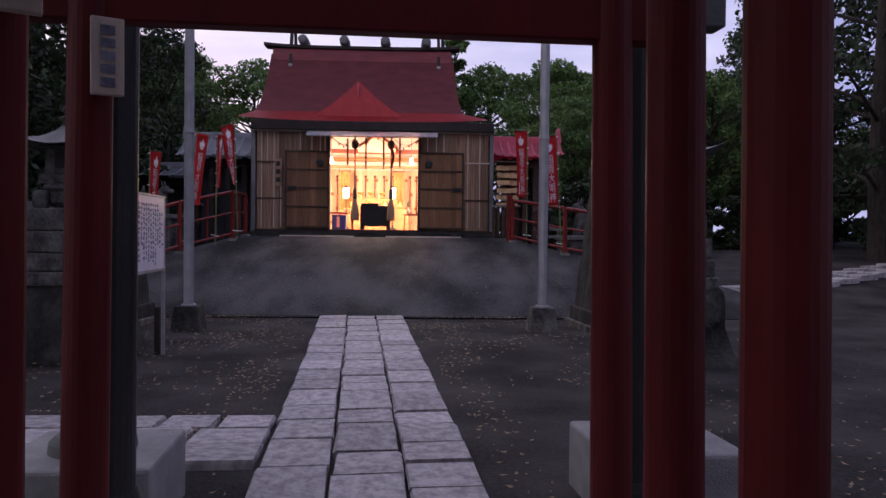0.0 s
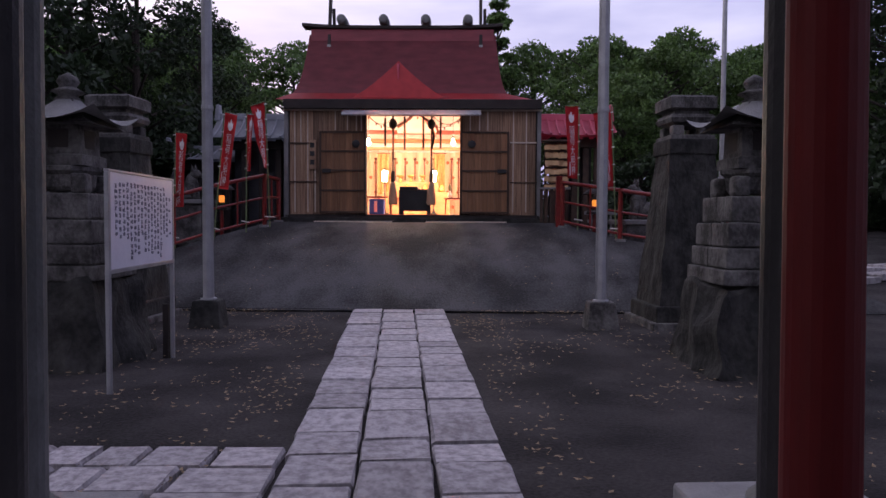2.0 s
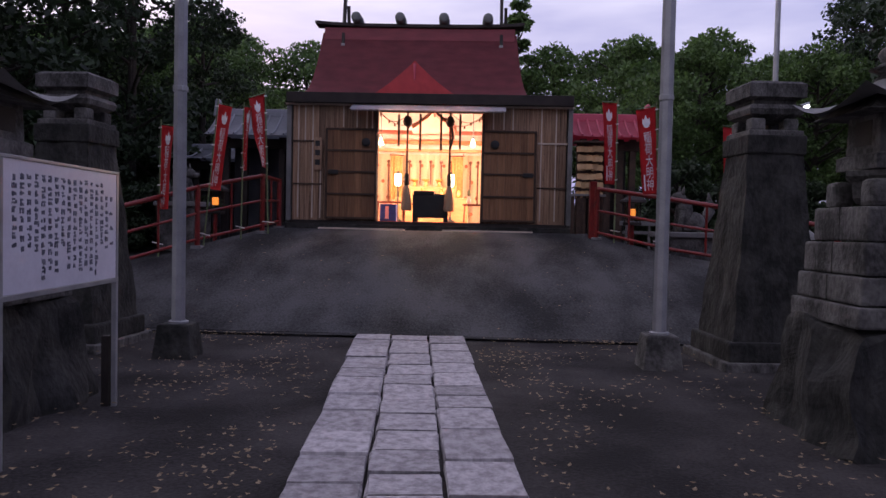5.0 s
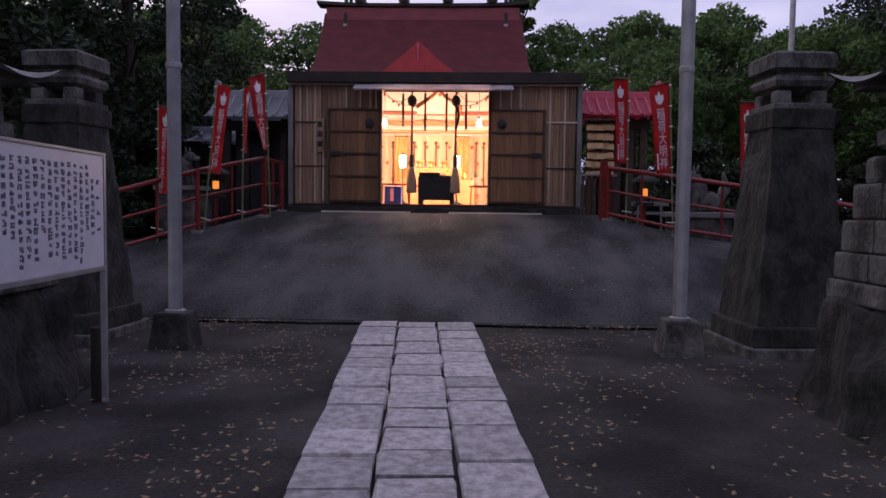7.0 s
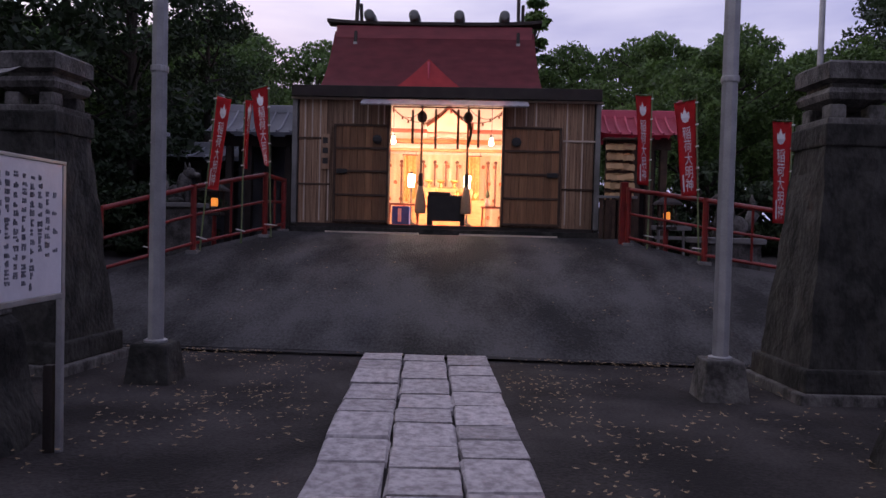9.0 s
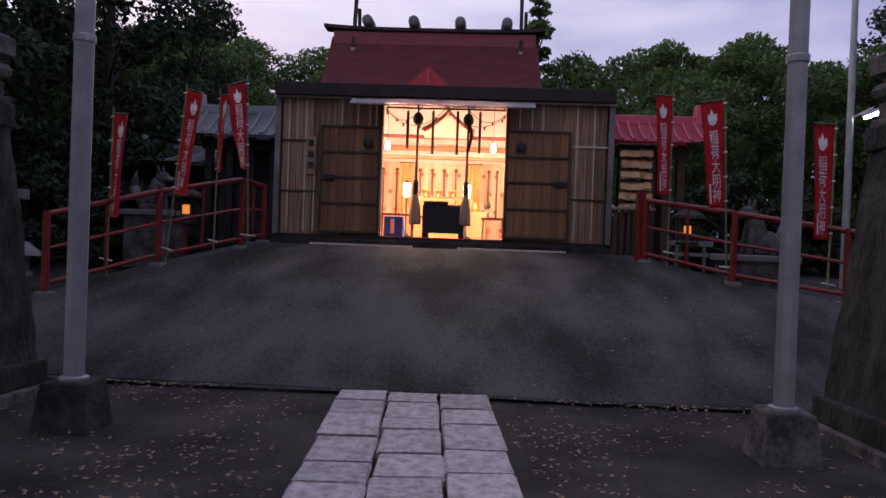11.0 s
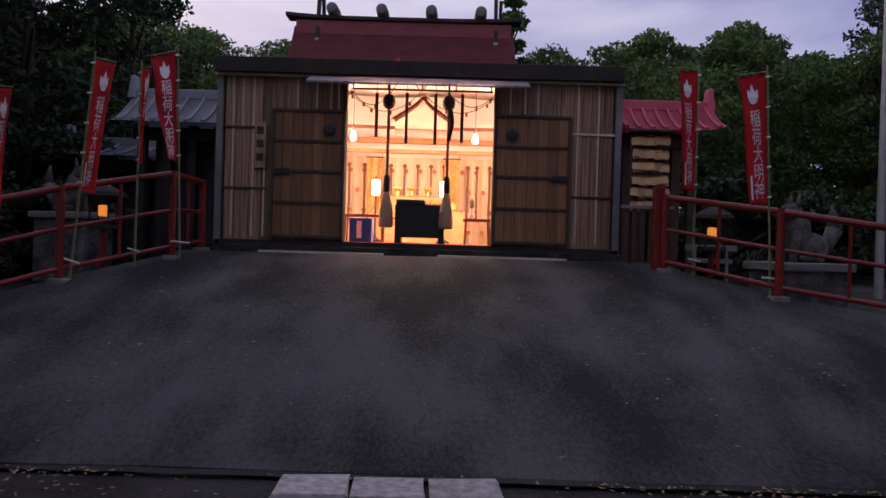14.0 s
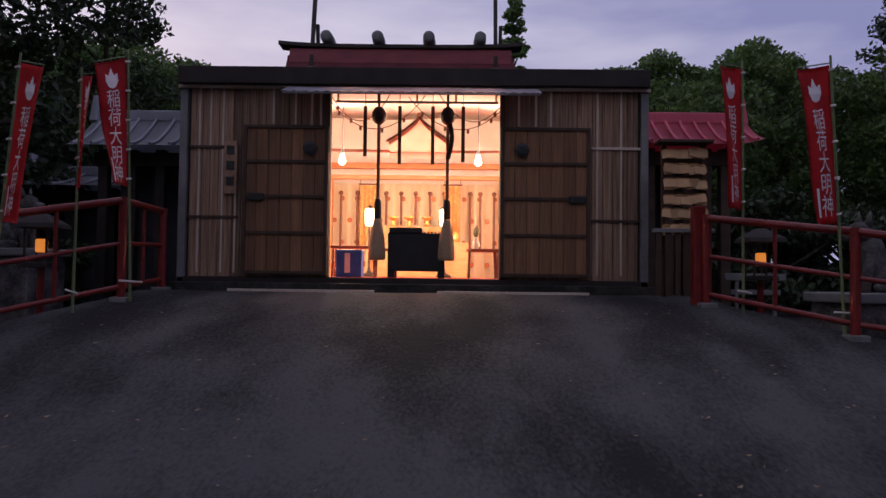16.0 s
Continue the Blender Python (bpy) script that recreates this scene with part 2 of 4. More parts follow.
def lathe(profile, n=20, bm=None, at=(0, 0, 0), squash=1.0):
    """A turned shape from rows of (radius, height)."""
    bm = bm or bmesh.new()
    rings = []
    for r, z in profile:
        rings.append([bm.verts.new((at[0] + r * math.cos(i * math.tau / n), at[1] + squash * r * math.sin(i * math.tau / n), at[2] + z)) for i in range(n)])
    for p, q in zip(rings, rings[1:]):
        for i in range(n):
            bm.faces.new((p[i], p[(i + 1) % n], q[(i + 1) % n], q[i]))
    bm.faces.new(rings[0][::-1])
    bm.faces.new(rings[-1])
    return bm


def square_loft(profile, bm=None, sides=4, turn=45.0):
    """Stacked square (or other even-sided) sections from rows of (half width, height)."""
    bm = bm or bmesh.new()
    k = 1 / math.cos(math.pi / sides)
    rings = []
    for r, z in profile:
        rings.append([bm.verts.new((r * k * math.cos(radians(turn) + i * math.tau / sides), r * k * math.sin(radians(turn) + i * math.tau / sides), z)) for i in range(sides)])
    for p, q in zip(rings, rings[1:]):
        for i in range(sides):
            bm.faces.new((p[i], p[(i + 1) % sides], q[(i + 1) % sides], q[i]))
    bm.faces.new(rings[0][::-1])
    bm.faces.new(rings[-1])
    return bm


def rough(bm, amount, scale, cuts=0, seed=0.0):
    if cuts:
        bmesh.ops.subdivide_edges(bm, edges=bm.edges[:], cuts=cuts, use_grid_fill=True)
    for v in bm.verts:
        v.co += noise.noise_vector(v.co * scale + Vector((seed, seed, seed))) * amount
    return bm


def sheet(f, nu, nv, thick=0.0, bm=None):
    """A sheet of nu by nv cells, f(u, v) with u, v from 0 to 1, given a thickness."""
    bm = bm or bmesh.new()
    g = [[bm.verts.new(f(i / nu, j / nv)) for j in range(nv + 1)] for i in range(nu + 1)]
    faces = [bm.faces.new((g[i][j], g[i + 1][j], g[i + 1][j + 1], g[i][j + 1])) for i in range(nu) for j in range(nv)]
    if thick:
        bmesh.ops.solidify(bm, geom=faces, thickness=thick)
    return bm


def lettering(text, size, warp=None):
    """A flat bmesh of written characters in the built-in font, lying in x and z, centred, y towards -1."""
    cu = bpy.data.curves.new("writing", "FONT")
    cu.body, cu.size, cu.align_x, cu.align_y, cu.fill_mode = text, size, "CENTER", "CENTER", "FRONT"
    cu.space_line, cu.resolution_u = 0.95, 2
    ob = bpy.data.objects.new("writing", cu)
    scene.collection.objects.link(ob)
    me = bpy.data.meshes.new_from_object(ob.evaluated_get(bpy.context.evaluated_depsgraph_get()))
    bm = bmesh.new()
    bm.from_mesh(me)
    bpy.data.objects.remove(ob)
    bpy.data.meshes.remove(me)
    for v in bm.verts:
        v.co = Vector((v.co.x, 0, v.co.y))
        if warp:
            v.co = warp(v.co)
    return bm


# ---- ground, ramp, paving ----
Y_EDGE, Y_WALL = 12.11, 18.76


def lerp(x, xs, ys):
    return float(np.interp(x, xs, ys))


def ramp_z(y):
    return lerp(y, [12.11, 14.12, 16.15, 17.31, 17.99, 19.03], [0.03, 0.49, 0.99, 1.24, 1.36, 1.37])


def ground_z(x, y):
    side = min(1.0, max(0.0, (abs(x + 0.3) - 4.5) / 3))
    return side * lerp(y, [13.51, 20.88, 36.84, 245.6], [0, 0.9, 1.3, 1.6]) + (1 - side) * lerp(y, [12.89, 14.74, 18.42, 245.6], [-0.02, -0.1, 0.6, 1.0])


xs = [-400, -150, -60, -30] + list(np.arange(-20, 20.1, 1.0)) + [30, 60, 150, 400]
ys = [-300, -100, -30] + list(np.arange(-10, 40.1, 0.7)) + [60, 90, 150, 400, 1000]
bm = bmesh.new()
gv = [[bm.verts.new((x, y, ground_z(x, y) + (0.012 * noise.noise(Vector((x * 0.7, y * 0.7, 0))) if abs(x) < 20 and 0 < y < 11.8 else 0))) for y in ys] for x in xs]
for i in range(len(xs) - 1):
    for j in range(len(ys) - 1):
        bm.faces.new((gv[i][j], gv[i + 1][j], gv[i + 1][j + 1], gv[i][j + 1]))
setting("ground", bm, M_ground, "dark packed earth and gravel shrine yard with leaf litter", "ground")


def ramp_half(y, side):
    if side < 0:
        return lerp(y, [12.1, 13.2, 14.55, 16.09, 17.44, 18.42, 19.65], [-7.6, -6.8, -5.55, -4.75, -3.95, -3.75, -3.75])
    return lerp(y, [12.1, 13.51, 15.04, 15.6, 16.27, 17.44, 18.42, 19.65], [7.8, 7.2, 6.2, 5.5, 4.35, 3.4, 3.2, 3.2])


def ramp_point(u, v):
    y = Y_EDGE + v * 6.75
    x = ramp_half(y, -1) * (1 - u) + ramp_half(y, 1) * u
    wob = 0.04 * noise.noise(Vector((x * 0.9, 3.1, 0))) if v == 0 else 0
    return Vector((x, y + wob, ramp_z(y) + 0.012 * noise.noise(Vector((x * 0.5, y * 0.5, 0)))))


bm = sheet(ramp_point, 40, 44)
rim = [e for e in bm.edges if e.is_boundary]
for v in bmesh.ops.extrude_edge_only(bm, edges=rim)["geom"]:
    if isinstance(v, bmesh.types.BMVert):
        v.co.z -= 0.05 if v.co.y < 12.2 else 1.3
bmesh.ops.recalc_face_normals(bm, faces=bm.faces)
setting("road_ramp", bm, M_asphalt, "worn grey asphalt ramp rising to the shrine front", "ramp", smooth=False)
bm = sheet(lambda u, v: Vector((-7.6 + 15.4 * u, Y_EDGE - 0.07 + 0.03 * noise.noise(Vector((u * 40, 0, 0))) + 0.07 * v, 0.012 + 0.014 * v)), 60, 1)
setting("kerb_joint", bm, M_kerb, "dark broken joint along the asphalt edge", "kerb")

AX, AS = 0.62, -0.071


def axis(y):
    return AX + AS * y


rng = random.Random(4)
paving = thing("paving_path", pose(0, 0, 0), "pale worn stone slab path three slabs wide", "path", kind="structure")
slab_mesh = {}


def slab(parent, x, y, w, l, turn=0.0, z=0.0):
    key = rng.randrange(8)
    if key not in slab_mesh:
        b = box(-0.5, 0.5, -0.5, 0.5, -0.09, 0.036)
        bmesh.ops.bevel(b, geom=[e for e in b.edges if all(v.co.z > 0 for v in e.verts)], offset=0.022, segments=1, affect="EDGES")
        for v in b.verts:
            v.co.x += rng.uniform(-0.028, 0.02)
            v.co.y += rng.uniform(-0.026, 0.02)
        me = bpy.data.meshes.new("slab")
        b.to_mesh(me)
        b.free()
        me.materials.append(M_slab)
        slab_mesh[key] = me
    ob = new("slab", slab_mesh[key])
    ob.parent = parent
    ob.matrix_basis = pose(x, y, z + rng.uniform(-0.006, 0.008), rng.uniform(-0.5, 0.5), rng.uniform(-0.5, 0.5), turn) @ Matrix.Diagonal((w, l, 1, 1))


for col in range(3):
    y = Y_EDGE - 0.06
    while y > -3:
        l = rng.choice([0.36, 0.42, 0.46, 0.52, 0.62, 0.72])
        pitch = lerp(y, [4.5, 12], [0.445, 0.48])
        slab(paving, axis(y - l / 2) + (col - 1) * pitch + rng.uniform(-0.008, 0.008), y - l / 2, pitch - 0.022, l - 0.03, 4.0 + rng.uniform(-0.8, 0.8))
        y -= l
for row, (y0, l) in enumerate([(4.87, 0.38), (4.45, 0.41), (4.03, 0.42)]):
    x = axis(y0) - 0.68
    while x > -8.5:
        w = rng.choice([0.3, 0.42, 0.55, 0.62, 0.7])
        slab(paving, x - w / 2, y0 + 0.02 * row, w - 0.04, l - 0.03, 1.5)
        x -= w
side_path = thing("side_path", pose(0, 0, 0), "pale slab path crossing the yard", "path", kind="structure")
for k in range(26):
    for col in range(2):
        x, y = 6.6 + k * 0.75, 14.9 + k * 0.44 + (rng.uniform(-0.05, 0.05))
        slab(side_path, x + col * 0.6, y - col * 0.42, 0.82, 0.55, 31, ground_z(x, y) + 0.02)
for k in range(10):
    for col in range(2):
        x, y = -8.0 - k * 0.9, 10.75 + k * 0.21
        slab(side_path, x, y + col * 0.6, 0.88, 0.58, -13, ground_z(x, y) + 0.01)

# ---- gates ----


def gate(y, half, r, nuki, top, mat, label, group, plinth=False, board=False, dx=0.0):
    g = thing("torii_gate", pose(axis(y) + dx, y, 0, 0, 0, 4.0), label, "torii gate", group)
    for s in (-1, 1):
        xx = s * (half + r)
        lean = -s * 0.03
        post = part("pillar", tube((xx, 0, 0.02 if not plinth else 0.3), (xx + lean, 0, top - 0.02), r * 1.04, r * 0.94, 24), mat, g, smooth=False)
        if plinth:
            part("plinth", box(xx - 0.37, xx + 0.37, -0.37, 0.37, -0.05, 0.35, 0.02), M_granite, g, "pale granite plinth")
            part("footing_ring", lathe([(r * 1.5, 0.345), (r * 1.45, 0.40), (r * 1.2, 0.43), (r * 1.05, 0.43)], 24), mat, g, m=pose(xx, 0, 0))
        else:
            part("footing_band", lathe([(r * 1.2, -0.03), (r * 1.2, 0.3), (r * 1.1, 0.34), (r, 0.34)], 24), M_black, g, "black-painted foot band", m=pose(xx, 0, 0))
    w = half + 2 * r
    part("tie_beam", box(-w - 0.2, w + 0.2, -r * 0.55, r * 0.55, nuki, nuki + 0.17, 0.008), mat, g)
    part("strut", box(-0.06, 0.06, -r * 0.5, r * 0.5, nuki + 0.17, top - 0.05, 0.005), mat, g)

    def curve(z0, h, d, ext):
        b = box(-1, 1, -d, d, 0, h, 0)
        bmesh.ops.subdivide_edges(b, edges=[e for e in b.edges if abs(e.verts[0].co.x - e.verts[1].co.x) > 1], cuts=12)
        for v in b.verts:
            t = v.co.x
            v.co.x, v.co.z = t * (w + ext), z0 + v.co.z + 0.10 * t * t
        return b
    part("lower_lintel", curve(top - 0.05, 0.15, r * 0.9, 0.32), mat, g)
    part("top_lintel", curve(top + 0.10, 0.09, r * 1.3, 0.40), M_black if mat is M_red else mat, g)
    if board:
        b = part("offering_board", box(-0.05, 0.05, -0.014, 0.014, -0.125, 0.125, 0.004), M_pale, g, "whitewashed name board", m=pose(-half + 0.03, -r * 1.1, nuki - 0.13, 0, 0, 24))
        for k in range(5):
            part("writing_mark", box(-0.022, 0.022, -0.018, -0.0145, 0.07 - k * 0.042, 0.098 - k * 0.042), M_ink, b)


gate(0.52, 0.66, 0.074, 2.14, 2.52, M_red, "small vermilion wooden torii gate over the path", "row of vermilion gates", board=True, dx=-0.05)
gate(0.97, 0.705, 0.07, 2.14, 2.52, M_red, "small vermilion wooden torii gate over the path", "row of vermilion gates", board=True, dx=-0.09)
gate(1.9, 0.85, 0.075, 2.14, 2.52, M_red, "small vermilion wooden torii gate over the path", "row of vermilion gates", board=True, dx=-0.065)
gate(2.58, 1.05, 0.11, 2.75, 3.2, M_black, "black-stained wooden torii gate over the path", "", dx=0.03)
gate(3.19, 1.33, 0.14, 2.58, 3.15, M_greytorii, "grey torii gate on granite plinths", "", plinth=True, dx=0.08)

# ---- shrine front of boards ----
front = thing("wall_front", pose(0, Y_WALL, 0), "shrine front of weathered vertical boards", "wall", kind="structure")
rng = random.Random(7)
board_mesh = {}


def board(parent, name, x, w, z0, z1, mat, y=0.0, d=0.024):
    me_key = (mat.name, d)
    if me_key not in board_mesh:
        b = box(-0.5, 0.5, -d / 2, d / 2, 0, 1)
        bmesh.ops.bevel(b, geom=[e for e in b.edges if abs(e.verts[0].co.z - e.verts[1].co.z) > 0.5], offset=0.008, segments=1, affect="EDGES")
        me = bpy.data.meshes.new(name)
        b.to_mesh(me)
        b.free()
        me.materials.append(mat)
        board_mesh[me_key] = me
    ob = new(name, board_mesh[me_key])
    ob.parent = parent
    ob.matrix_basis = pose(x, y, z0, rng.uniform(-0.15, 0.15), 0, rng.uniform(-1.2, 1.2)) @ Matrix.Diagonal((w, 1, z1 - z0, 1))


def panel(x0, x1, z0, z1):
    x = x0
    while x < x1 - 0.02:
        w = min(rng.choice([0.11, 0.14, 0.17, 0.2]), x1 - x)
        board(front, "plank", x + w / 2, w - 0.006, z0, z1, M_wood, rng.uniform(-0.005, 0.005))
        x += w


X0, X1, OX0, OX1, Z0, Z1, OZ = -3.46, 2.66, -1.53, 0.77, 1.55, 4.12, 4.02
panel(X0 + 0.03, OX0 - 0.05, Z0, Z1)
panel(OX1 + 0.05, X1 - 0.03, Z0, Z1)
for x0, x1 in ((X0, OX0 - 0.02), (OX1 + 0.02, X1)):
    part("backing", box(x0, x1, 0.02, 0.07, Z0, Z1), M_dark, front)
for x in (X0 - 0.05, X1 + 0.05):
    part("corner_post", box(x - 0.05, x + 0.05, -0.06, 0.10, 1.44, 4.2, 0.008), M_concrete, front, "grey sheet-clad corner post")
for x in (OX0 - 0.035, OX1 + 0.035):
    part("jamb", box(x - 0.035, x + 0.035, -0.03, 0.12, Z0, 4.1, 0.005), M_batten, front)
# pale strips painted on for light showing between the boards
for x, z0, z1 in ((-2.98, 1.6, 4.1), (-2.80, 1.6, 3.0), (-2.3, 3.62, 4.1), (-2.0, 3.62, 4.1), (-1.78, 3.6, 4.1), (-1.66, 3.6, 4.1), (1.02, 3.62, 4.1), (1.25, 3.62, 4.1), (1.45, 3.62, 4.1), (2.08, 1.62, 4.1), (2.40, 3.2, 4.1), (2.40, 1.62, 3.2), (-3.3, 1.6, 4.1), (-3.15, 3.3, 4.1)):
    part("cover_strip", box(x - 0.014, x + 0.014, -0.028, -0.013, z0, z1, 0.003), M_pale, front, "pale narrow strip painted as a gap of light")
for x0, x1, z in ((-3.45, -2.76, 3.30), (2.0, 2.67, 3.33), (-3.45, -2.76, 2.35), (2.0, 2.67, 2.35)):
    part("cross_strip", box(x0, x1, -0.036, -0.0135, z - 0.018, z + 0.018, 0.003), M_pale if z > 3.31 else M_batten, front)
part("fascia", box(X0 - 0.09, X1 + 0.09, -0.20, 0.25, 4.13, 4.36, 0.01), M_dark, front, "dark timber fascia board")
part("eave_strip", box(X0 - 0.12, X1 + 0.12, -0.10, -0.05, 4.09, 4.13), M_pale, front)
part("sill", box(X0 - 0.1, X1 + 0.1, -0.06, 0.3, 1.40, 1.55, 0.012), M_dark, front, "dark timber ground sill")
part("step_plinth", box(X0 - 0.15, X1 + 0.15, -0.24, -0.065, 1.30, 1.475, 0.012), M_stone_dark, front, "dark stone step")
for x0, x1 in ((-2.75, -0.86), (-0.05, 1.9)):
    part("door_track", box(x0, x1, -0.46, -0.41, 1.355, 1.395, 0.004), M_pale, front, "worn sliding-door track on the ground")


def door(x0, x1, hinge, handle_x):
    d = thing("door_panel", pose(0, Y_WALL - 0.075, 0), "brown plank door slid open against the wall", "door", "pair of plank doors")
    z0, z1 = 1.60, 3.57
    n = 7
    w = (x1 - x0) / n
    for k in range(n):
        board(d, "plank", x0 + (k + 0.5) * w, w - 0.005, z0, z1, M_door, rng.uniform(-0.003, 0.003))
    for x in (x0, x1):
        part("stile", box(x - 0.025, x + 0.025, -0.035, 0.02, z0 - 0.02, z1 + 0.02, 0.004), M_batten, d)
    for z in (z0 + 0.01, 2.14, 2.63, 3.10, z1):
        part("rail", box(x0 + 0.026, x1 - 0.026, -0.034, -0.013, z - 0.022, z + 0.022, 0.004), M_batten, d)
    part("lock_plate", lathe([(0.10, 0), (0.10, 0.02), (0.05, 0.035), (0.02, 0.035)], 8), M_black, d, "round black iron plate", m=pose(hinge, -0.036, 3.28, 90))
    part("handle", box(handle_x - 0.11, handle_x + 0.11, -0.06, -0.036, 2.57, 2.67, 0.01), M_black, d, "black iron latch")
    return d


door(-2.66, -1.56, -1.78, -2.5)
door(0.80, 1.95, 1.06, 1.80)

name_board = thing("name_board", pose(-2.86, Y_WALL - 0.05, 3.02), "narrow vertical wooden name board with dark characters", "sign")
part("board", box(-0.09, 0.09, -0.02, 0.012, -0.36, 0.36, 0.006), M_wood, name_board)
for k in range(3):
    part("character", rough(box(-0.055, 0.055, -0.026, -0.021, 0.17 - k * 0.21, 0.29 - k * 0.21), 0.01, 20, 1, k), M_black, name_board)

awning = thing("awning", pose(0, 0, 0), "grey corrugated tin awning over the entrance", "awning")


def awn(u, v):
    return Vector((-2.09 + 3.36 * u, 18.19 + 0.53 * v, 3.94 + 0.20 * v + 0.004 * math.sin(u * 150)))


part("sheet", sheet(awn, 160, 3, 0.01), M_tin, awning)
part("front_bar", tube((-2.07, 18.22, 3.925), (1.25, 18.22, 3.925), 0.014), M_steel, awning)
for x in (-2.0, -0.5, 1.0):
    part("bracket", tube((x, 18.23, 3.925), (x, 18.64, 4.09), 0.012), M_steel, awning)

# ---- hall interior behind the opening ----
BY = 25.8


def side_wall(x0, x1):
    b = box(x0, x1, Y_WALL + 0.105, BY + 0.25, 0.8, 4.20)
    for v in b.verts:
        if v.co.z > 3 and v.co.y > 24:
            v.co.z = 5.25
    return b


setting("floor_hall", box(X0 + 0.1, X1 - 0.1, Y_WALL + 0.305, BY, 1.30, 1.56), M_carpet, "red carpeted hall floor", "floor")
bm = sheet(lambda u, v: Vector((X0 + 0.1 + (X1 - X0 - 0.2) * u, BY - 0.05 + 0.05 * math.sin(u * 90) * (1 - 0.3 * v), 1.56 + 2.14 * v)), 200, 6, 0.01)
curtain = setting("curtain_back", bm, M_cream, "cream curtain with brown crest prints across the hall", "curtain", kind="structure")
setting("wall_back", box(X0 + 0.1, X1 - 0.1, BY + 0.1, BY + 0.25, 1.2, 5.25), M_inwhite, "white upper wall of the hall", "wall")
setting("wall_hall_west", side_wall(X0 + 0.02, X0 + 0.1), M_inwhite, "white hall side wall", "wall")
setting("wall_hall_east", side_wall(X1 - 0.1, X1 - 0.02), M_inwhite, "white hall side wall", "wall")


def ceil_point(u, v):
    return Vector((X0 + (X1 - X0) * u, Y_WALL + 0.26 + (BY - Y_WALL - 0.02) * v, 4.20 + 1.06 * v + 0.03 * math.sin(u * 14)))


setting("ceiling", sheet(ceil_point, 30, 12, 0.03), M_inwhite, "white sheet ceiling sloping up into the hall", "ceiling")
setting("roof_hall", sheet(lambda u, v: ceil_point(u * 1.02 - 0.01, v) + Vector((0, 0, 0.09)), 12, 6, 0.03), M_dark, "dark low roof behind the shrine front", "roof")
for x0, x1, k in ((X0 - 0.05, X0 + 0.014, 0), (X1 - 0.014, X1 + 0.05, 1)):
    setting("cladding_side", side_wall(x0, x1), M_greywall, "grey sheet cladding of the hall side", "wall")
for z, h in ((3.74, 0.09), (3.98, 0.12)):
    tagged(part("beam", box(X0 + 0.1, X1 - 0.1, BY - 0.6, BY - 0.45, z, z + h, 0.01), M_inwood, None, "orange cedar beam across the hall"), "", "beam", "cedar beams", "structure")
for x in (-2.62, 1.42):
    tagged(part("column", box(x - 0.09, x + 0.09, BY - 0.62, BY - 0.44, 1.56, 3.735, 0.01), M_inwood, None, "cedar column carrying the beam"), "", "column", "cedar columns", "structure")
for k, x in enumerate((-2.4, -2.02, -1.36, -1.02, -0.69, -0.36, -0.03, 0.56, 0.79, 1.1)):
    p = thing("curtain_cord", pose(x, BY - 0.16, 0), "dark brown cord hanging on the curtain", "cord", "cords on the curtain")
    part("cord", tube((0, 0, 2.15 if k in (0, 1, 7, 8, 9) else 2.75), (0, 0, 3.42), 0.026, 0.026, 8), M_brown, p)
    part("knot", lathe([(0.02, 0), (0.05, 0.03), (0.05, 0.07), (0.02, 0.1)], 8), M_brown, p, m=pose(0, 0, 3.42))
crest = lathe([(0.06, 0), (0.06, 0.006)], 8)
cme = bpy.data.meshes.new("crest")
crest.to_mesh(cme)
cme.materials.append(M_rosette)
for r in range(4):
    for k in range(15):
        ob = new("crest", cme)
        ob.parent = curtain
        ob.matrix_basis = pose(-2.9 + k * 0.35 + (0.17 if r % 2 else 0), BY - 0.12, 1.85 + r * 0.5, 90, 0, 22)

inner = thing("inner_shrine_roof", pose(-0.55, 24.3, 0), "orange wooden gabled inner shrine roof", "shrine")


def igable(u, v):
    s = 2 * u - 1
    drop = abs(s) ** 0.75
    return Vector((s * 0.66, -0.4 + 1.6 * v, 4.90 - 0.54 * drop + 0.04 * abs(s) ** 3))


part("roof", sheet(igable, 40, 4, 0.07), M_ingable, inner)
bm = bmesh.new()
vs = [bm.verts.new((0.62 * s, -0.25, 4.84 - 0.54 * abs(s) ** 0.75)) for s in np.linspace(-1, 1, 21)]
vs += [bm.verts.new((0.62, -0.25, 4.02)), bm.verts.new((-0.62, -0.25, 4.02))]
bm.faces.new(vs[::-1])
part("gable_board", bm, M_ingable, inner)
part("eave_roof", sheet(lambda u, v: Vector((-2.5 + 5.0 * u, -0.6 + 1.4 * v, 4.08 + 0.30 * v + 0.05 * (2 * u - 1) ** 4)), 24, 3, 0.06), M_ingable, inner)
part("ridge_cap", tube((0, -0.45, 4.91), (0, 1.2, 4.91), 0.05), M_brown, inner)
for s in (-1, 1):
    part("bargeboard", sheet(lambda u, v: Vector((s * 0.68 * u, -0.42, 4.91 - 0.54 * u ** 0.75 - 0.05 * v)), 10, 1, 0.02), M_ingable, inner)
    part("post", box(s * 2.0 - 0.07, s * 2.0 + 0.07, -0.1, 0.04, 1.56, 4.05, 0.01), M_inwood, inner)

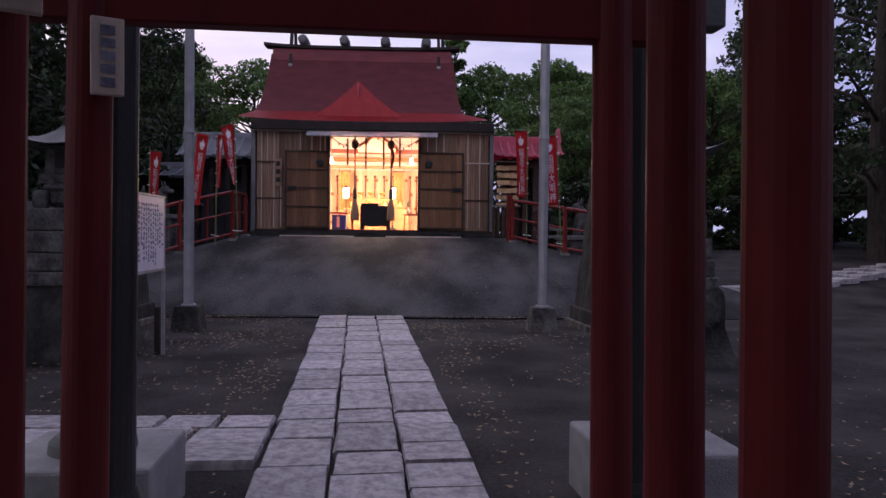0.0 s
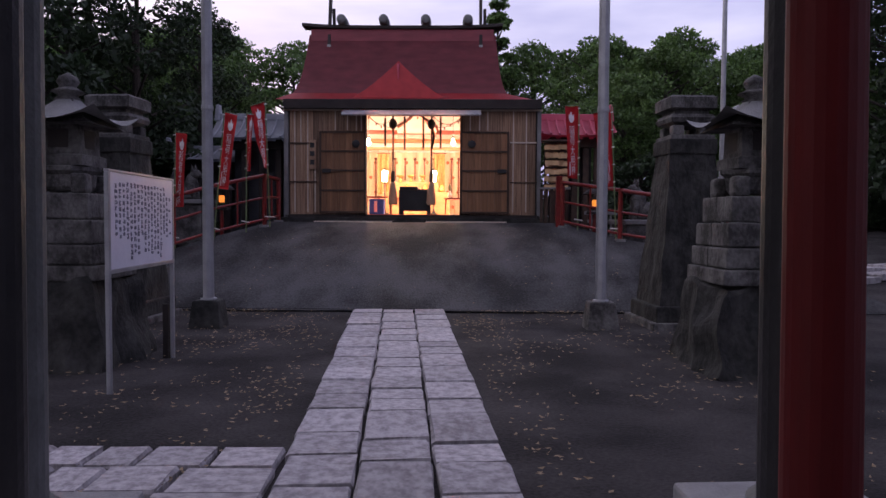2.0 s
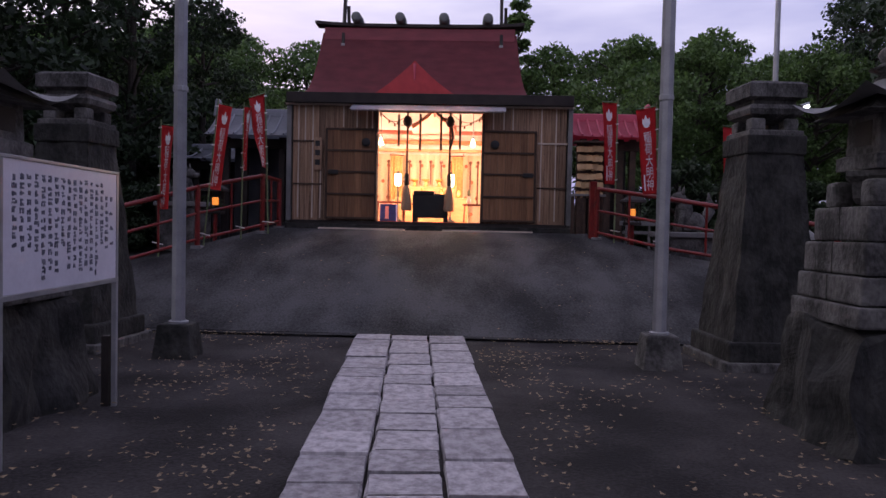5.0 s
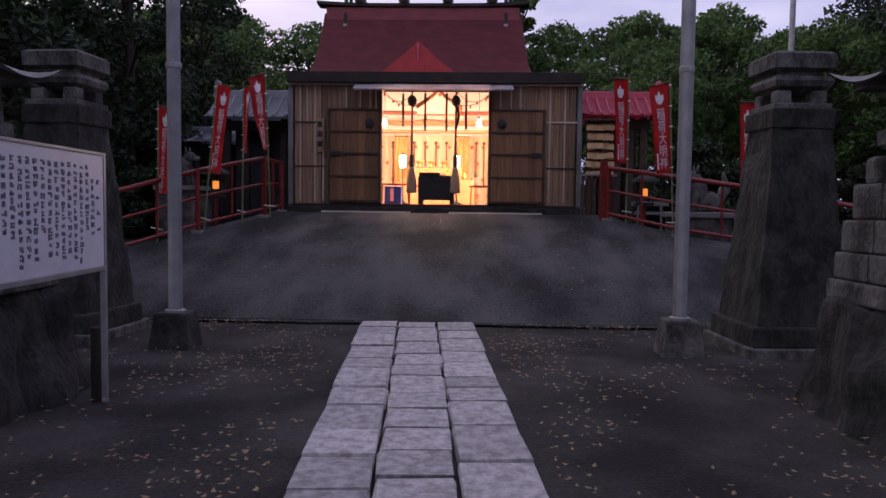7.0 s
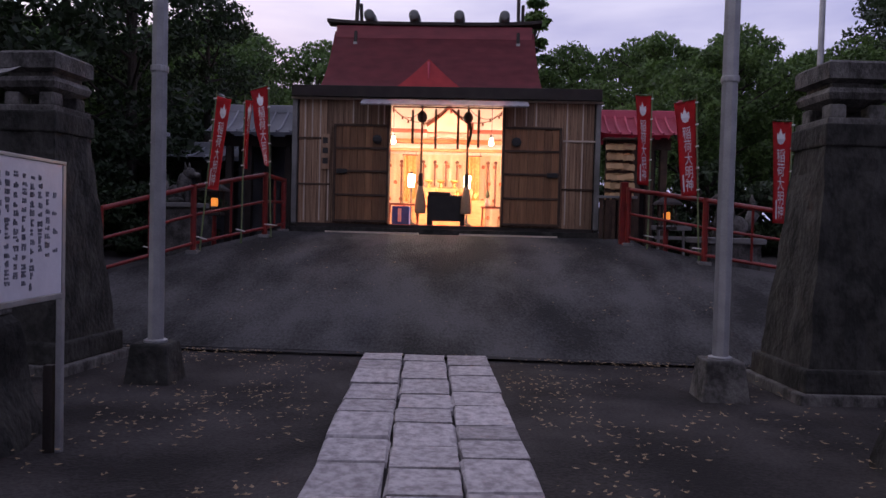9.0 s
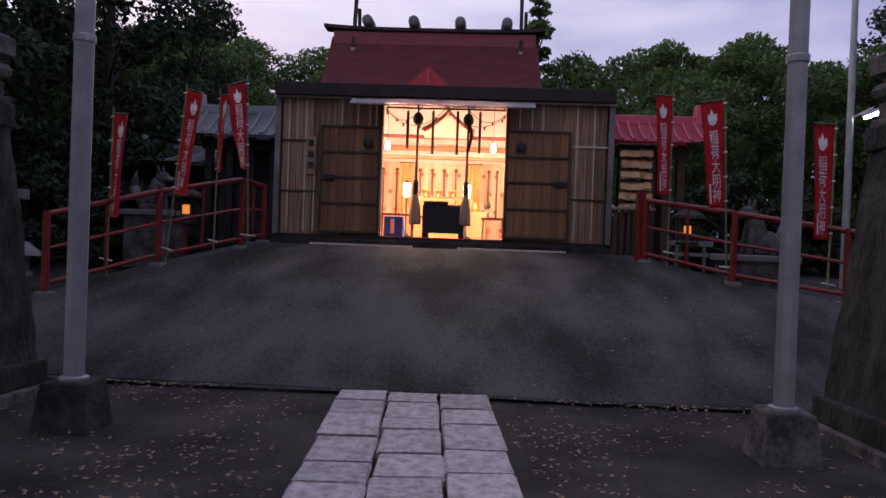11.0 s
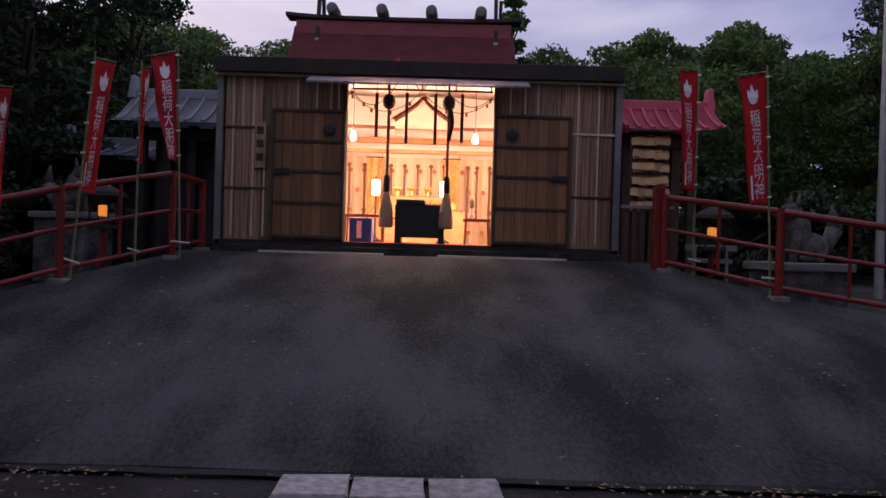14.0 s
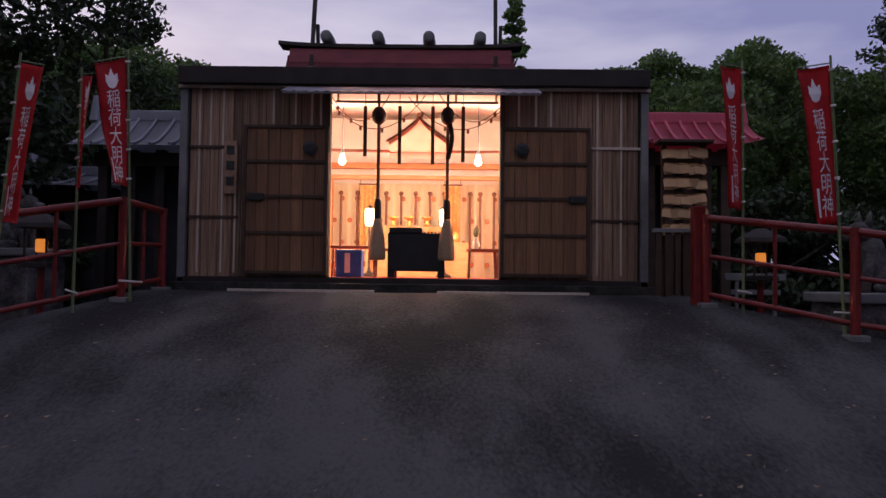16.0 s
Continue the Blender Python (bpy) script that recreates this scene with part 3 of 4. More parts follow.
for k, (x, z0, z1, y) in enumerate(((-1.12, 3.28, 4.0, 19.28), (-0.64, 3.20, 4.05, 19.46), (-0.16, 3.20, 4.05, 19.46), (0.28, 3.24, 4.05, 19.46))):
    s = thing("hanging_board", pose(x, y, 0), "narrow dark red hanging board", "banner", "hanging boards at the entrance")
    part("strip", box(-0.026, 0.026, -0.006, 0.006, z0, z1, 0.003), M_batten, s)
    part("hanger", tube((0, 0, z1), (0, 0, 4.27), 0.005, 0.005, 6), M_brown, s)


def bell_rope(x):
    b = thing("bell_rope", pose(x, 19.03, 0), "round shrine bell with thick rope and hemp tassel", "bell", "bell ropes")
    part("bell", lathe([(0.02, 0.14), (0.06, 0.12), (0.10, 0.05), (0.105, 0.0), (0.09, -0.06), (0.05, -0.10), (0.01, -0.11)][::-1], 20), M_black, b, "dark bronze bell", m=pose(0, 0, 3.80), smooth=True)
    part("hook", tube((0, 0, 3.93), (0, 0, 4.22), 0.018, 0.018, 8), M_black, b)

    def strand(off):
        bb = bmesh.new()
        pts = [Vector((0.014 * math.cos(z * 45 + off), 0.014 * math.sin(z * 45 + off), 3.70 - z)) for z in np.linspace(0, 1.25, 40)]
        for p, q in zip(pts, pts[1:]):
            tube(p, q, 0.013, 0.013, 6, bb)
        return bb
    for off in (0, 2.09, 4.19):
        part("strand", strand(off), M_brown, b)
    part("grip", lathe([(0.045, 2.36), (0.052, 2.42), (0.05, 2.58), (0.035, 2.64)], 14), M_dark, b)
    part("tassel", lathe([(0.105, 1.80), (0.12, 1.85), (0.105, 2.08), (0.065, 2.30), (0.05, 2.37)], 18), M_tassel, b, smooth=True)


bell_rope(-0.90)
bell_rope(0.06)
ribbon = thing("bell_ribbon", pose(0.09, 18.98, 0), "dark cloth strip tied to the bell", "ribbon")
part("cloth", sheet(lambda u, v: Vector((-0.03 + 0.06 * u + 0.03 * math.sin(v * 4), 0.02 * math.sin(u * 6 + v * 5), 3.70 - 0.5 * v)), 4, 10, 0.006), M_dark, ribbon)

chest = thing("offering_box", pose(-0.36, 19.34, 1.56), "black lacquered offering box on short feet", "box")
part("body", box(-0.40, 0.40, -0.26, 0.26, 0.09, 0.62, 0.015), M_black, chest)
part("lid_frame", box(-0.38, 0.08, -0.28, 0.28, 0.62, 0.70, 0.012), M_black, chest)
for sx in (-1, 1):
    for sy in (-1, 1):
        part("foot", box(sx * 0.35 - 0.05, sx * 0.35 + 0.05, sy * 0.2 - 0.05, sy * 0.2 + 0.05, 0, 0.095, 0.01), M_black, chest)
for k in range(6):
    part("slat", box(0.10 + k * 0.05, 0.13 + k * 0.05, -0.25, 0.25, 0.62, 0.645, 0.004), M_black, chest)

crate = thing("blue_crate", pose(-1.38, 19.83, 1.56), "blue printed box with pale writing panel", "box")
part("body", box(-0.19, 0.19, -0.15, 0.15, 0, 0.40, 0.012), M_blue, crate)
part("label", box(-0.06, 0.02, -0.154, -0.151, 0.06, 0.35), M_flagink, crate)


def stool(x, y, w, h):
    s = thing("side_table", pose(x, y, 1.56), "small dark-topped wooden side table", "table", "side tables in the hall")
    part("tabletop", box(-w / 2, w / 2, -0.2, 0.2, h - 0.04, h, 0.008), M_brown, s)
    for sx in (-1, 1):
        for sy in (-1, 1):
            part("leg", tube((sx * (w / 2 - 0.03), sy * 0.16, 0), (sx * (w / 2 - 0.05), sy * 0.15, h - 0.035), 0.018, 0.018, 8), M_brown, s)
        part("stretcher", tube((sx * (w / 2 - 0.035), -0.155, 0.14), (sx * (w / 2 - 0.035), 0.155, 0.14), 0.012, 0.012, 8), M_brown, s)


stool(-1.45, 20.88, 0.75, 0.50)
stool(0.62, 20.51, 0.50, 0.46)
stool(1.05, 20.63, 0.42, 0.46)
stool(-0.95, 20.63, 0.34, 0.46)
altar = thing("altar", pose(-0.6, 24.95, 1.56), "tiered wooden altar with gilt offerings", "altar")
part("lower_tier", box(-1.1, 1.1, -0.4, 0.4, 0, 0.75, 0.015), M_inwood, altar)
part("upper_tier", box(-0.75, 0.75, -0.1, 0.4, 0.75, 1.1, 0.015), M_inwood, altar)
for k, x in enumerate((-0.55, -0.2, 0.2, 0.55)):
    part("offering_stand", lathe([(0.09, 0), (0.05, 0.05), (0.03, 0.14), (0.12, 0.2), (0.12, 0.23)], 14), M_gold, altar, "gilt offering stand", m=pose(x, 0.1, 1.1))
    part("vase", lathe([(0.05, 0), (0.08, 0.08), (0.06, 0.18), (0.03, 0.24), (0.05, 0.28)], 14), M_gold, altar, "gilt vase", m=pose(x * 1.5, -0.25, 0.75))


def brocade(x, z0, z1, w):
    p = thing("brocade_panel", pose(x, BY - 0.445, 0), "gold brocade panel hanging before the cream curtain", "hanging", "brocade panels")
    part("cloth", sheet(lambda u, v: Vector((w * (u - 0.5), 0.02 * math.sin(u * 12), z0 + (z1 - z0) * v)), 16, 8, 0.006), M_brocade, p)
    part("top_bar", tube((-w / 2 - 0.04, 0, z1 + 0.02), (w / 2 + 0.04, 0, z1 + 0.02), 0.016, 0.016, 8), M_brown, p)
    for s in (-1, 1):
        part("hanger", tube((s * w / 2, 0, z1 + 0.02), (s * w / 2, 0, 3.80), 0.006, 0.006, 6), M_brown, p)
        part("tassel", lathe([(0.03, 0), (0.035, 0.05), (0.012, 0.14), (0.006, 0.2)], 8), M_rosette, p, "russet tassel", m=pose(s * (w / 2 - 0.03), 0, z0 - 0.18))


brocade(-1.74, 2.26, 3.62, 0.36)
brocade(0.15, 2.26, 3.62, 0.36)


def vase(x, y, z):
    v = thing("flower_vase", pose(x, y, z), "small white porcelain vase on a side table", "vase", "white vases")
    part("body", lathe([(0.035, 0), (0.06, 0.05), (0.055, 0.11), (0.025, 0.16), (0.035, 0.19)], 16), M_inwhite, v, smooth=True)
    part("sprig", lathe([(0.006, 0.17), (0.05, 0.24), (0.04, 0.32), (0.005, 0.38)], 7), M_bamboo, v, "green sprig")


vase(0.52, 20.51, 2.02)
vase(1.05, 20.63, 2.02)
header = thing("entrance_header", pose(0, 19.2, 0), "thin brown rails across the top of the opening", "rail")
part("bar", box(OX0, OX1, -0.015, 0.015, 4.03, 4.06, 0.004), M_batten, header)
for x in (OX0 + 0.03, OX0 + 0.6, -0.38, OX1 - 0.6, OX1 - 0.03):
    part("upright", box(x - 0.014, x + 0.014, -0.014, 0.014, 4.06, 4.22, 0), M_inwood, header)


def hall_lantern(x, y, z):
    l = thing("hall_lantern", pose(x, y, 0), "lit white paper standing lantern", "lantern", "pair of hall lanterns")
    part("base", lathe([(0.16, 1.56), (0.16, 1.6), (0.05, 1.66), (0.03, 1.75)], 14), M_black, l)
    part("stem", tube((0, 0, 1.74), (0, 0, z - 0.2), 0.025), M_black, l)
    part("shade", lathe([(0.065, -0.2), (0.09, -0.17), (0.10, 0.12), (0.08, 0.16)], 6), M_lantern, l, "glowing white paper shade", m=pose(0, 0, z))
    part("cap", lathe([(0.11, 0.16), (0.04, 0.21), (0.02, 0.24)], 6), M_black, l, m=pose(0, 0, z))


hall_lantern(-1.60, 24.4, 2.84)
hall_lantern(-0.02, 24.4, 2.84)


def spot(x):
    s = thing("clip_lamp", pose(x, 22.1, 3.66), "lit reflector bulb lamp on a cord", "lamp", "pair of reflector lamps")
    part("bulb", lathe([(0.025, -0.07), (0.055, -0.05), (0.062, 0.0), (0.04, 0.07), (0.03, 0.12)], 14), M_bulb, s, "glowing glass bulb")
    part("socket", tube((0, 0, 0.12), (0, 0, 0.2), 0.035), M_black, s)
    part("cord", tube((0, 0, 0.2), (0, 0, 1.07), 0.008, 0.008, 6), M_black, s)


spot(-1.86)
spot(0.60)
for k, (xa, xb, z, sag, y) in enumerate(((-1.75, -0.8, 4.37, 0.45, 19.9), (-0.1, 1.0, 4.37, 0.45, 19.9), (-1.9, -0.3, 4.45, 0.55, 20.4), (-0.6, 1.1, 4.45, 0.55, 20.4))):
    g = thing("garland_cord", pose(0, y, 0), "thin sagging cord with small paper tags", "garland", "garland cords")
    bm = bmesh.new()
    pts = [Vector((xa + (xb - xa) * t, 0, z - sag * 4 * t * (1 - t))) for t in np.linspace(0, 1, 15)]
    for p, q in zip(pts, pts[1:]):
        tube(p, q, 0.007, 0.007, 6, bm)
    part("cord", bm, M_brown, g)
    for p in pts[2:-2:3]:
        part("tag", box(p.x - 0.02, p.x + 0.02, -0.003, 0.003, p.z - 0.07, p.z), M_brown, g)

# ---- great hall roof far behind ----
HX, HY = -2.35, 43.6
hall = thing("main_hall", pose(HX, HY, 0), "large shrine hall with dark red metal roof behind the front", "hall")
part("wall", box(-6.2, 6.2, -1.5, 4.3, 0.8, 8.4, 0.05), M_dark, hall, "dark timber hall wall")


def hip(u, v):
    s, t = 2 * u - 1, v
    z = 12.0 - 4.0 * (1 - (1 - t) ** 1.7)
    w = 5.35 + 0.45 * t + 0.25 * t ** 3
    return Vector((s * w, -0.2 - 2.6 * t, z + 0.16 * abs(s) ** 4 * t))


part("roof_front", sheet(hip, 40, 24, 0.18), M_roof, hall)
part("roof_rear", sheet(lambda u, v: Vector((hip(u, v).x, -hip(u, v).y, hip(u, v).z)), 10, 10, 0.18), M_roof, hall)


def eave(u, v):
    s = 2 * u - 1
    return Vector((s * (5.75 + 1.05 * v) + 0.35 * v, -2.7 - 1.35 * v, 8.25 - 0.72 * v + 0.18 * abs(s) ** 3 * v))


part("eave_roof", sheet(eave, 60, 8, 0.16), M_gable, hall, "bright red eave roof")


bm = bmesh.new()
N = 30
topv = [bm.verts.new((3.1 * (2 * i / N - 1), -3.32, 7.72 + 2.15 * (1 - abs(2 * i / N - 1)) ** 1.45)) for i in range(N + 1)]
bakv = [bm.verts.new((3.1 * (2 * i / N - 1), -1.84, 7.72 + 2.15 * (1 - abs(2 * i / N - 1)) ** 1.45)) for i in range(N + 1)]
botv = [bm.verts.new((3.1 * (2 * i / N - 1), -3.32, 7.6)) for i in range(N + 1)]
for i in range(N):
    bm.faces.new((topv[i], topv[i + 1], bakv[i + 1], bakv[i]))
    bm.faces.new((botv[i], botv[i + 1], topv[i + 1], topv[i]))
part("gable", bm, M_gable, hall, "bright red curved gable")
part("gable_crest", tube((0, -3.38, 9.7), (0, -3.38, 8.9), 0.07, 0.03), M_pink, hall)
part("ridge_wall", box(-5.25, 5.25, -0.35, 0.35, 11.6, 12.30, 0.04), M_roof, hall)
bm = box(-5.75, 5.75, -0.5, 0.5, 12.30, 12.48, 0.02)
bmesh.ops.subdivide_edges(bm, edges=[e for e in bm.edges if e.calc_length() > 8], cuts=16)
for v in bm.verts:
    v.co.z += 0.14 * (v.co.x / 5.75) ** 4
part("ridge_cap", bm, M_dark, hall, "dark upturned ridge board")
for x in (-3.45, -1.05, 1.35, 3.75):
    part("ridge_log", lathe([(0.18, -0.85), (0.27, -0.8), (0.30, 0), (0.27, 0.8), (0.18, 0.85)], 18), M_greytorii, hall, "grey capped ridge log", m=pose(x, 0, 12.76, 90), smooth=True)
for s in (-1, 1):
    x = s * 4.35 + 0.15
    part("finial", box(x - 0.09, x + 0.09, -0.12, 0.12, -1.05, 2.6, 0.02), M_dark, hall, "dark crossed finial timber", m=pose(0, -0.15, 12.4, -11))
    part("finial", box(x + 0.15, x + 0.31, -0.12, 0.12, -0.8, 1.15, 0.02), M_dark, hall, "dark crossed finial timber", m=pose(0, 0.15, 12.4, 14))
    part("finial_tip", box(x - 0.11, x + 0.11, -0.14, 0.14, -1.2, -1.05, 0.02), M_granite, hall, "pale metal finial shoe", m=pose(0, -0.15, 12.4, -11))

# ---- side buildings ----


def side_shrine(x0, x1, y0, y1, zw, zr, roof_mat, wall_mat, label, post_mat, flare):
    h = thing("side_shrine", pose(0, 0, 0), label, "shrine building")
    base = ground_z((x0 + x1) / 2, y0) - 0.1
    part("wall", box(x0 + 0.5, x1 - 0.5, y0 + 0.9, y1 - 0.5, base, zw, 0.02), wall_mat, h)
    cy = (y0 + y1) / 2

    def slope(u, v, s):
        k = 2 * u - 1
        y = cy + s * (0.1 + (cy - y0) * v)
        return Vector((x0 + (x1 - x0) * u, y, zr - (zr - zw) * (1 - (1 - v) ** 1.5) + flare * abs(k) ** 6))
    for s in (-1, 1):
        part("roof_slope", sheet(lambda u, v: slope(u, v, s), 40, 10, 0.08), roof_mat, h)
    for k in range(9):
        u = (k + 0.5) / 9
        bm = bmesh.new()
        pts = [slope(u, v, -1) + Vector((0, 0, 0.03)) for v in np.linspace(0, 1, 6)]
        for p, q in zip(pts, pts[1:]):
            tube(p, q, 0.025, 0.025, 6, bm)
        part("roof_seam", bm, roof_mat, h)
    part("ridge", box(x0 - 0.05, x1 + 0.05, cy - 0.14, cy + 0.14, zr - 0.03, zr + 0.16, 0.02), roof_mat, h)
    for x in (x0, x1):
        part("ridge_end", box(x - 0.08, x + 0.08, cy - 0.2, cy + 0.2, zr - 0.05, zr + 0.42, 0.03, top=0.6), roof_mat, h)
    for k in range(5):
        x = x0 + 0.45 + (x1 - x0 - 0.9) * k / 4
        part("porch_post", box(x - 0.08, x + 0.08, y0 + 0.35, y0 + 0.51, base, zw, 0.012), post_mat, h)
    part("porch_beam", box(x0 + 0.3, x1 - 0.3, y0 + 0.33, y0 + 0.53, zw - 0.28, zw - 0.05, 0.012), post_mat, h)
    return h


side_shrine(-6.1, -3.3, 20.57, 22.72, 3.62, 4.25, M_greyroof, M_greywall, "low side shrine with grey sheet metal roof", M_dark, 0.0)
side_shrine(-8.2, -4.2, 22.1, 24.56, 3.15, 3.5, M_greyroof, M_greywall, "grey boarded shed beside the side shrine", M_dark, 0.0)
side_shrine(2.85, 4.95, 20.26, 22.1, 3.68, 4.2, M_pink, M_dark, "small side shrine with pink-red roof", M_batten, 0.10)

# ---- rails, banners, votive rack ----


def rail(points, label, heights):
    r = thing("handrail", pose(0, 0, 0), label, "railing", "red handrails")
    feet = [Vector((x, y, ramp_z(y) - 0.03)) for x, y in points]
    for f, h in zip(feet, heights):
        part("post", tube(f, f + Vector((0, 0, h + 0.04)), 0.05, 0.05, 14), M_railred, r)
        part("post_base", box(f.x - 0.10, f.x + 0.10, f.y - 0.10, f.y + 0.10, f.z - 0.2, f.z + 0.07, 0.015), M_concrete, r, "pale concrete post base")
    for (f, hf), (g, hg) in zip(zip(feet, heights), zip(feet[1:], heights[1:])):
        for k, rad in ((1.0, 0.042), (0.58, 0.026), (0.16, 0.03)):
            part("rail_bar", tube(f + Vector((0, 0, hf * k)), g + Vector((0, 0, hg * k)), rad, rad, 12), M_railred, r)
        mid_f = (f + g) / 2
        part("baluster", tube(mid_f + Vector((0, 0, (hf + hg) * 0.08)), mid_f + Vector((0, 0, (hf + hg) * 0.5)), 0.022, 0.022, 10), M_railred, r)
    return r


rail([(-5.42, 14.55), (-4.58, 16.09), (-3.72, 17.41), (-3.62, 18.36)], "red painted steel handrail along the ramp", (1.1, 1.16, 1.2, 1.05))
rail([(3.12, 17.5), (4.16, 16.24), (5.45, 15.47), (6.5, 14.55)], "red painted steel handrail along the ramp", (1.06, 1.1, 1.05, 1.0))
tagged(part("gate_post", box(2.98, 3.12, 17.53, 17.67, 1.2, 2.45, 0.012), M_railred, None, "stout red timber post at the rail end"), "", "post")


def banner(x, y, height, yaw, lean, twist, narrow=1.0, drop=1.62, side=-1):
    b = thing("banner", pose(x, y, ramp_z(y) - 0.05, 0, lean, yaw), "red cloth banner with white characters on a bamboo pole", "banner", "red banners along the rails")
    part("pole", tube((0, 0, 0), (0, 0, height), 0.017, 0.012, 10), M_bamboo, b, "green bamboo pole")
    W = 0.45 * narrow

    def cloth(px, pz):
        a = (height - 0.1 - pz) / drop
        k = px / W
        return Vector((side * (0.02 + px * (1 - 0.10 * twist * a)), 0.05 * math.sin(k * 4.0 + a * 3 * twist) * k - 0.14 * twist * a * k, pz - 0.05 * twist * k * (1 - a)))

    part("cloth", sheet(lambda u, v: cloth(W * u, height - 0.1 - drop * v), 12, 30, 0.003), M_flag, b, smooth=True)
    part("crossbar", tube(cloth(0, height - 0.08), cloth(W, height - 0.08), 0.007, 0.007, 6), M_bamboo, b)
    for k in range(5):
        z = height - 0.15 - k * drop / 4.4
        part("tie", tube((-0.035, -0.012, z), (0.02, -0.012, z + 0.01), 0.013, 0.013, 6), M_rope, b, "white cloth tie")
    part("knot_cord", tube((-0.13, -0.02, 0.30), (0.13, -0.02, 0.27), 0.012, 0.012, 6), M_rope, b, "white cord tied to the rail")

    def warp(co):
        p = cloth(min(max(W / 2 + side * co.x * narrow, 0.0), W), height - 0.1 - drop * 0.62 + co.z)
        return p + Vector((0, -0.009, 0))
    part("lettering", lettering("稲\n荷\n大\n明\n神", 0.235, warp), M_flagink, b, "white printed characters")
    bm = bmesh.new()
    pts = [(0, 0.17), (0.045, 0.07), (0.09, 0.10), (0.10, 0.0), (0.06, -0.07), (0, -0.09), (-0.06, -0.07), (-0.10, 0.0), (-0.09, 0.10), (-0.045, 0.07)]
    vs = [bm.verts.new(warp(Vector((px, 0, pz + drop * 0.45)))) for px, pz in pts]
    bm.faces.new(vs)
    part("emblem", bm, M_flagink, b, "white flame emblem")
    part("side_print", sheet(lambda u, v: warp(Vector((-0.17 + 0.035 * u, 0, -0.25 - 0.3 * v))), 1, 6), M_flagink, b)
    return b


banner(-5.06, 15.47, 2.50, -24, 1, 0.8, 0.75, 1.5, 1)
banner(-4.50, 16.18, 2.84, -14, 6, 0.8, 0.7, 1.6, 1)
banner(-3.98, 16.82, 2.74, -36, 1, 0.7, 0.6, 1.25, 1)
banner(-3.58, 17.35, 2.98, 40, -2, 2.6, 0.8, 1.5)
banner(3.42, 17.19, 2.92, 35, 0, 0.8)
banner(4.10, 16.33, 2.90, 15, -3, 1.4, 0.95)
banner(5.25, 15.60, 2.62, 25, 1, 0.6)

rack = thing("votive_rack", pose(3.04, 18.15, 1.14), "wooden rack hung full of votive plaques beside the shrine", "rack")
for x in (-0.24, 0.26):
    part("post", box(x - 0.03, x + 0.03, -0.03, 0.03, 0.1, 2.15, 0.006), M_batten, rack)
for k in range(5):
    part("crossbar", box(-0.21, 0.23, -0.015, 0.015, 1.12 + k * 0.2, 1.15 + k * 0.2), M_batten, rack)
rng = random.Random(3)
bm = box(-0.07, 0.07, -0.006, 0.006, -0.09, 0.03)
pme = bpy.data.meshes.new("plaque")
bmesh.ops.bevel(bm, geom=[e for e in bm.edges if all(v.co.z > 0 for v in e.verts)], offset=0.02, segments=1, affect="EDGES")
bm.to_mesh(pme)
bm.free()
pme.materials.append(M_plaque)
for k in range(6):
    for c in range(5):
        for d in range(2):
            ob = new("plaque", pme)
            ob.parent = rack
            ob.matrix_basis = pose(-0.19 + c * 0.10 + rng.uniform(-0.02, 0.02), -0.04 - 0.025 * d, 1.10 + k * 0.19 + rng.uniform(-0.02, 0.02), rng.uniform(-22, -8), rng.uniform(-9, 9), rng.uniform(-8, 8))
part("roof_board", box(-0.33, 0.35, -0.16, 0.12, 2.15, 2.19, 0.008), M_batten, rack)
fence = thing("low_fence", pose(2.98, 17.99, 1.38), "low dark slatted fence below the votive rack", "fence")
for k in range(6):
    part("slat", box(-0.32 + k * 0.12, -0.25 + k * 0.12, -0.012, 0.012, 0, 0.78, 0.004), M_batten, fence)
part("top_rail", box(-0.36, 0.40, -0.04, 0.03, 0.78, 0.83, 0.006), M_concrete, fence)

# ---- posts, sign, stone lanterns, monuments ----


def steel_pole(x, y, label):
    p = thing("lamp_pole", pose(x, y, 0), label, "pole", "pair of steel poles")
    part("shaft", tube((0, 0, 0.3), (0, 0, 9.0), 0.078, 0.065, 8), M_steel, p)
    part("base_block", box(-0.22, 0.22, -0.22, 0.22, -0.05, 0.35, 0.02, top=0.78), M_stone_dark if x < 0 else M_stone, p, "concrete footing block")
    part("collar", lathe([(0.11, 0.345), (0.11, 0.37), (0.085, 0.38)], 12), M_steel, p)
    part("band", lathe([(0.08, 0), (0.083, 0.01), (0.083, 0.05), (0.08, 0.06)], 12), M_steel, p, m=pose(0, 0, 2.9))
    return p


steel_pole(-2.70, 10.44, "tall grey steel pole on a tapered concrete footing")
steel_pole(2.62, 10.53, "tall grey steel pole on a tapered concrete footing")

sign = thing("notice_board", pose(-2.30, 7.40, 0, 0, 0, 2.9), "white notice board with handwritten columns on steel legs", "sign")
part("board", box(-0.015, 0.015, -0.81, 0.82, 1.02, 1.84, 0.004), M_white, sign)
part("frame_top", box(-0.022, 0.022, -0.82, 0.83, 1.84, 1.862, 0.003), M_steel, sign)
part("frame_bottom", box(-0.022, 0.022, -0.82, 0.83, 0.985, 1.02, 0.003), M_steel, sign)
for y in (-0.80, 0.81):
    part("leg", box(-0.02, 0.02, y - 0.022, y + 0.022, -0.05, 1.84, 0.006), M_steel, sign, "pale steel leg")
part("stake", box(-0.095, -0.035, 0.78, 0.84, -0.05, 0.55, 0.006), M_dark, sign, "dark stake behind the leg")
rng = random.Random(11)
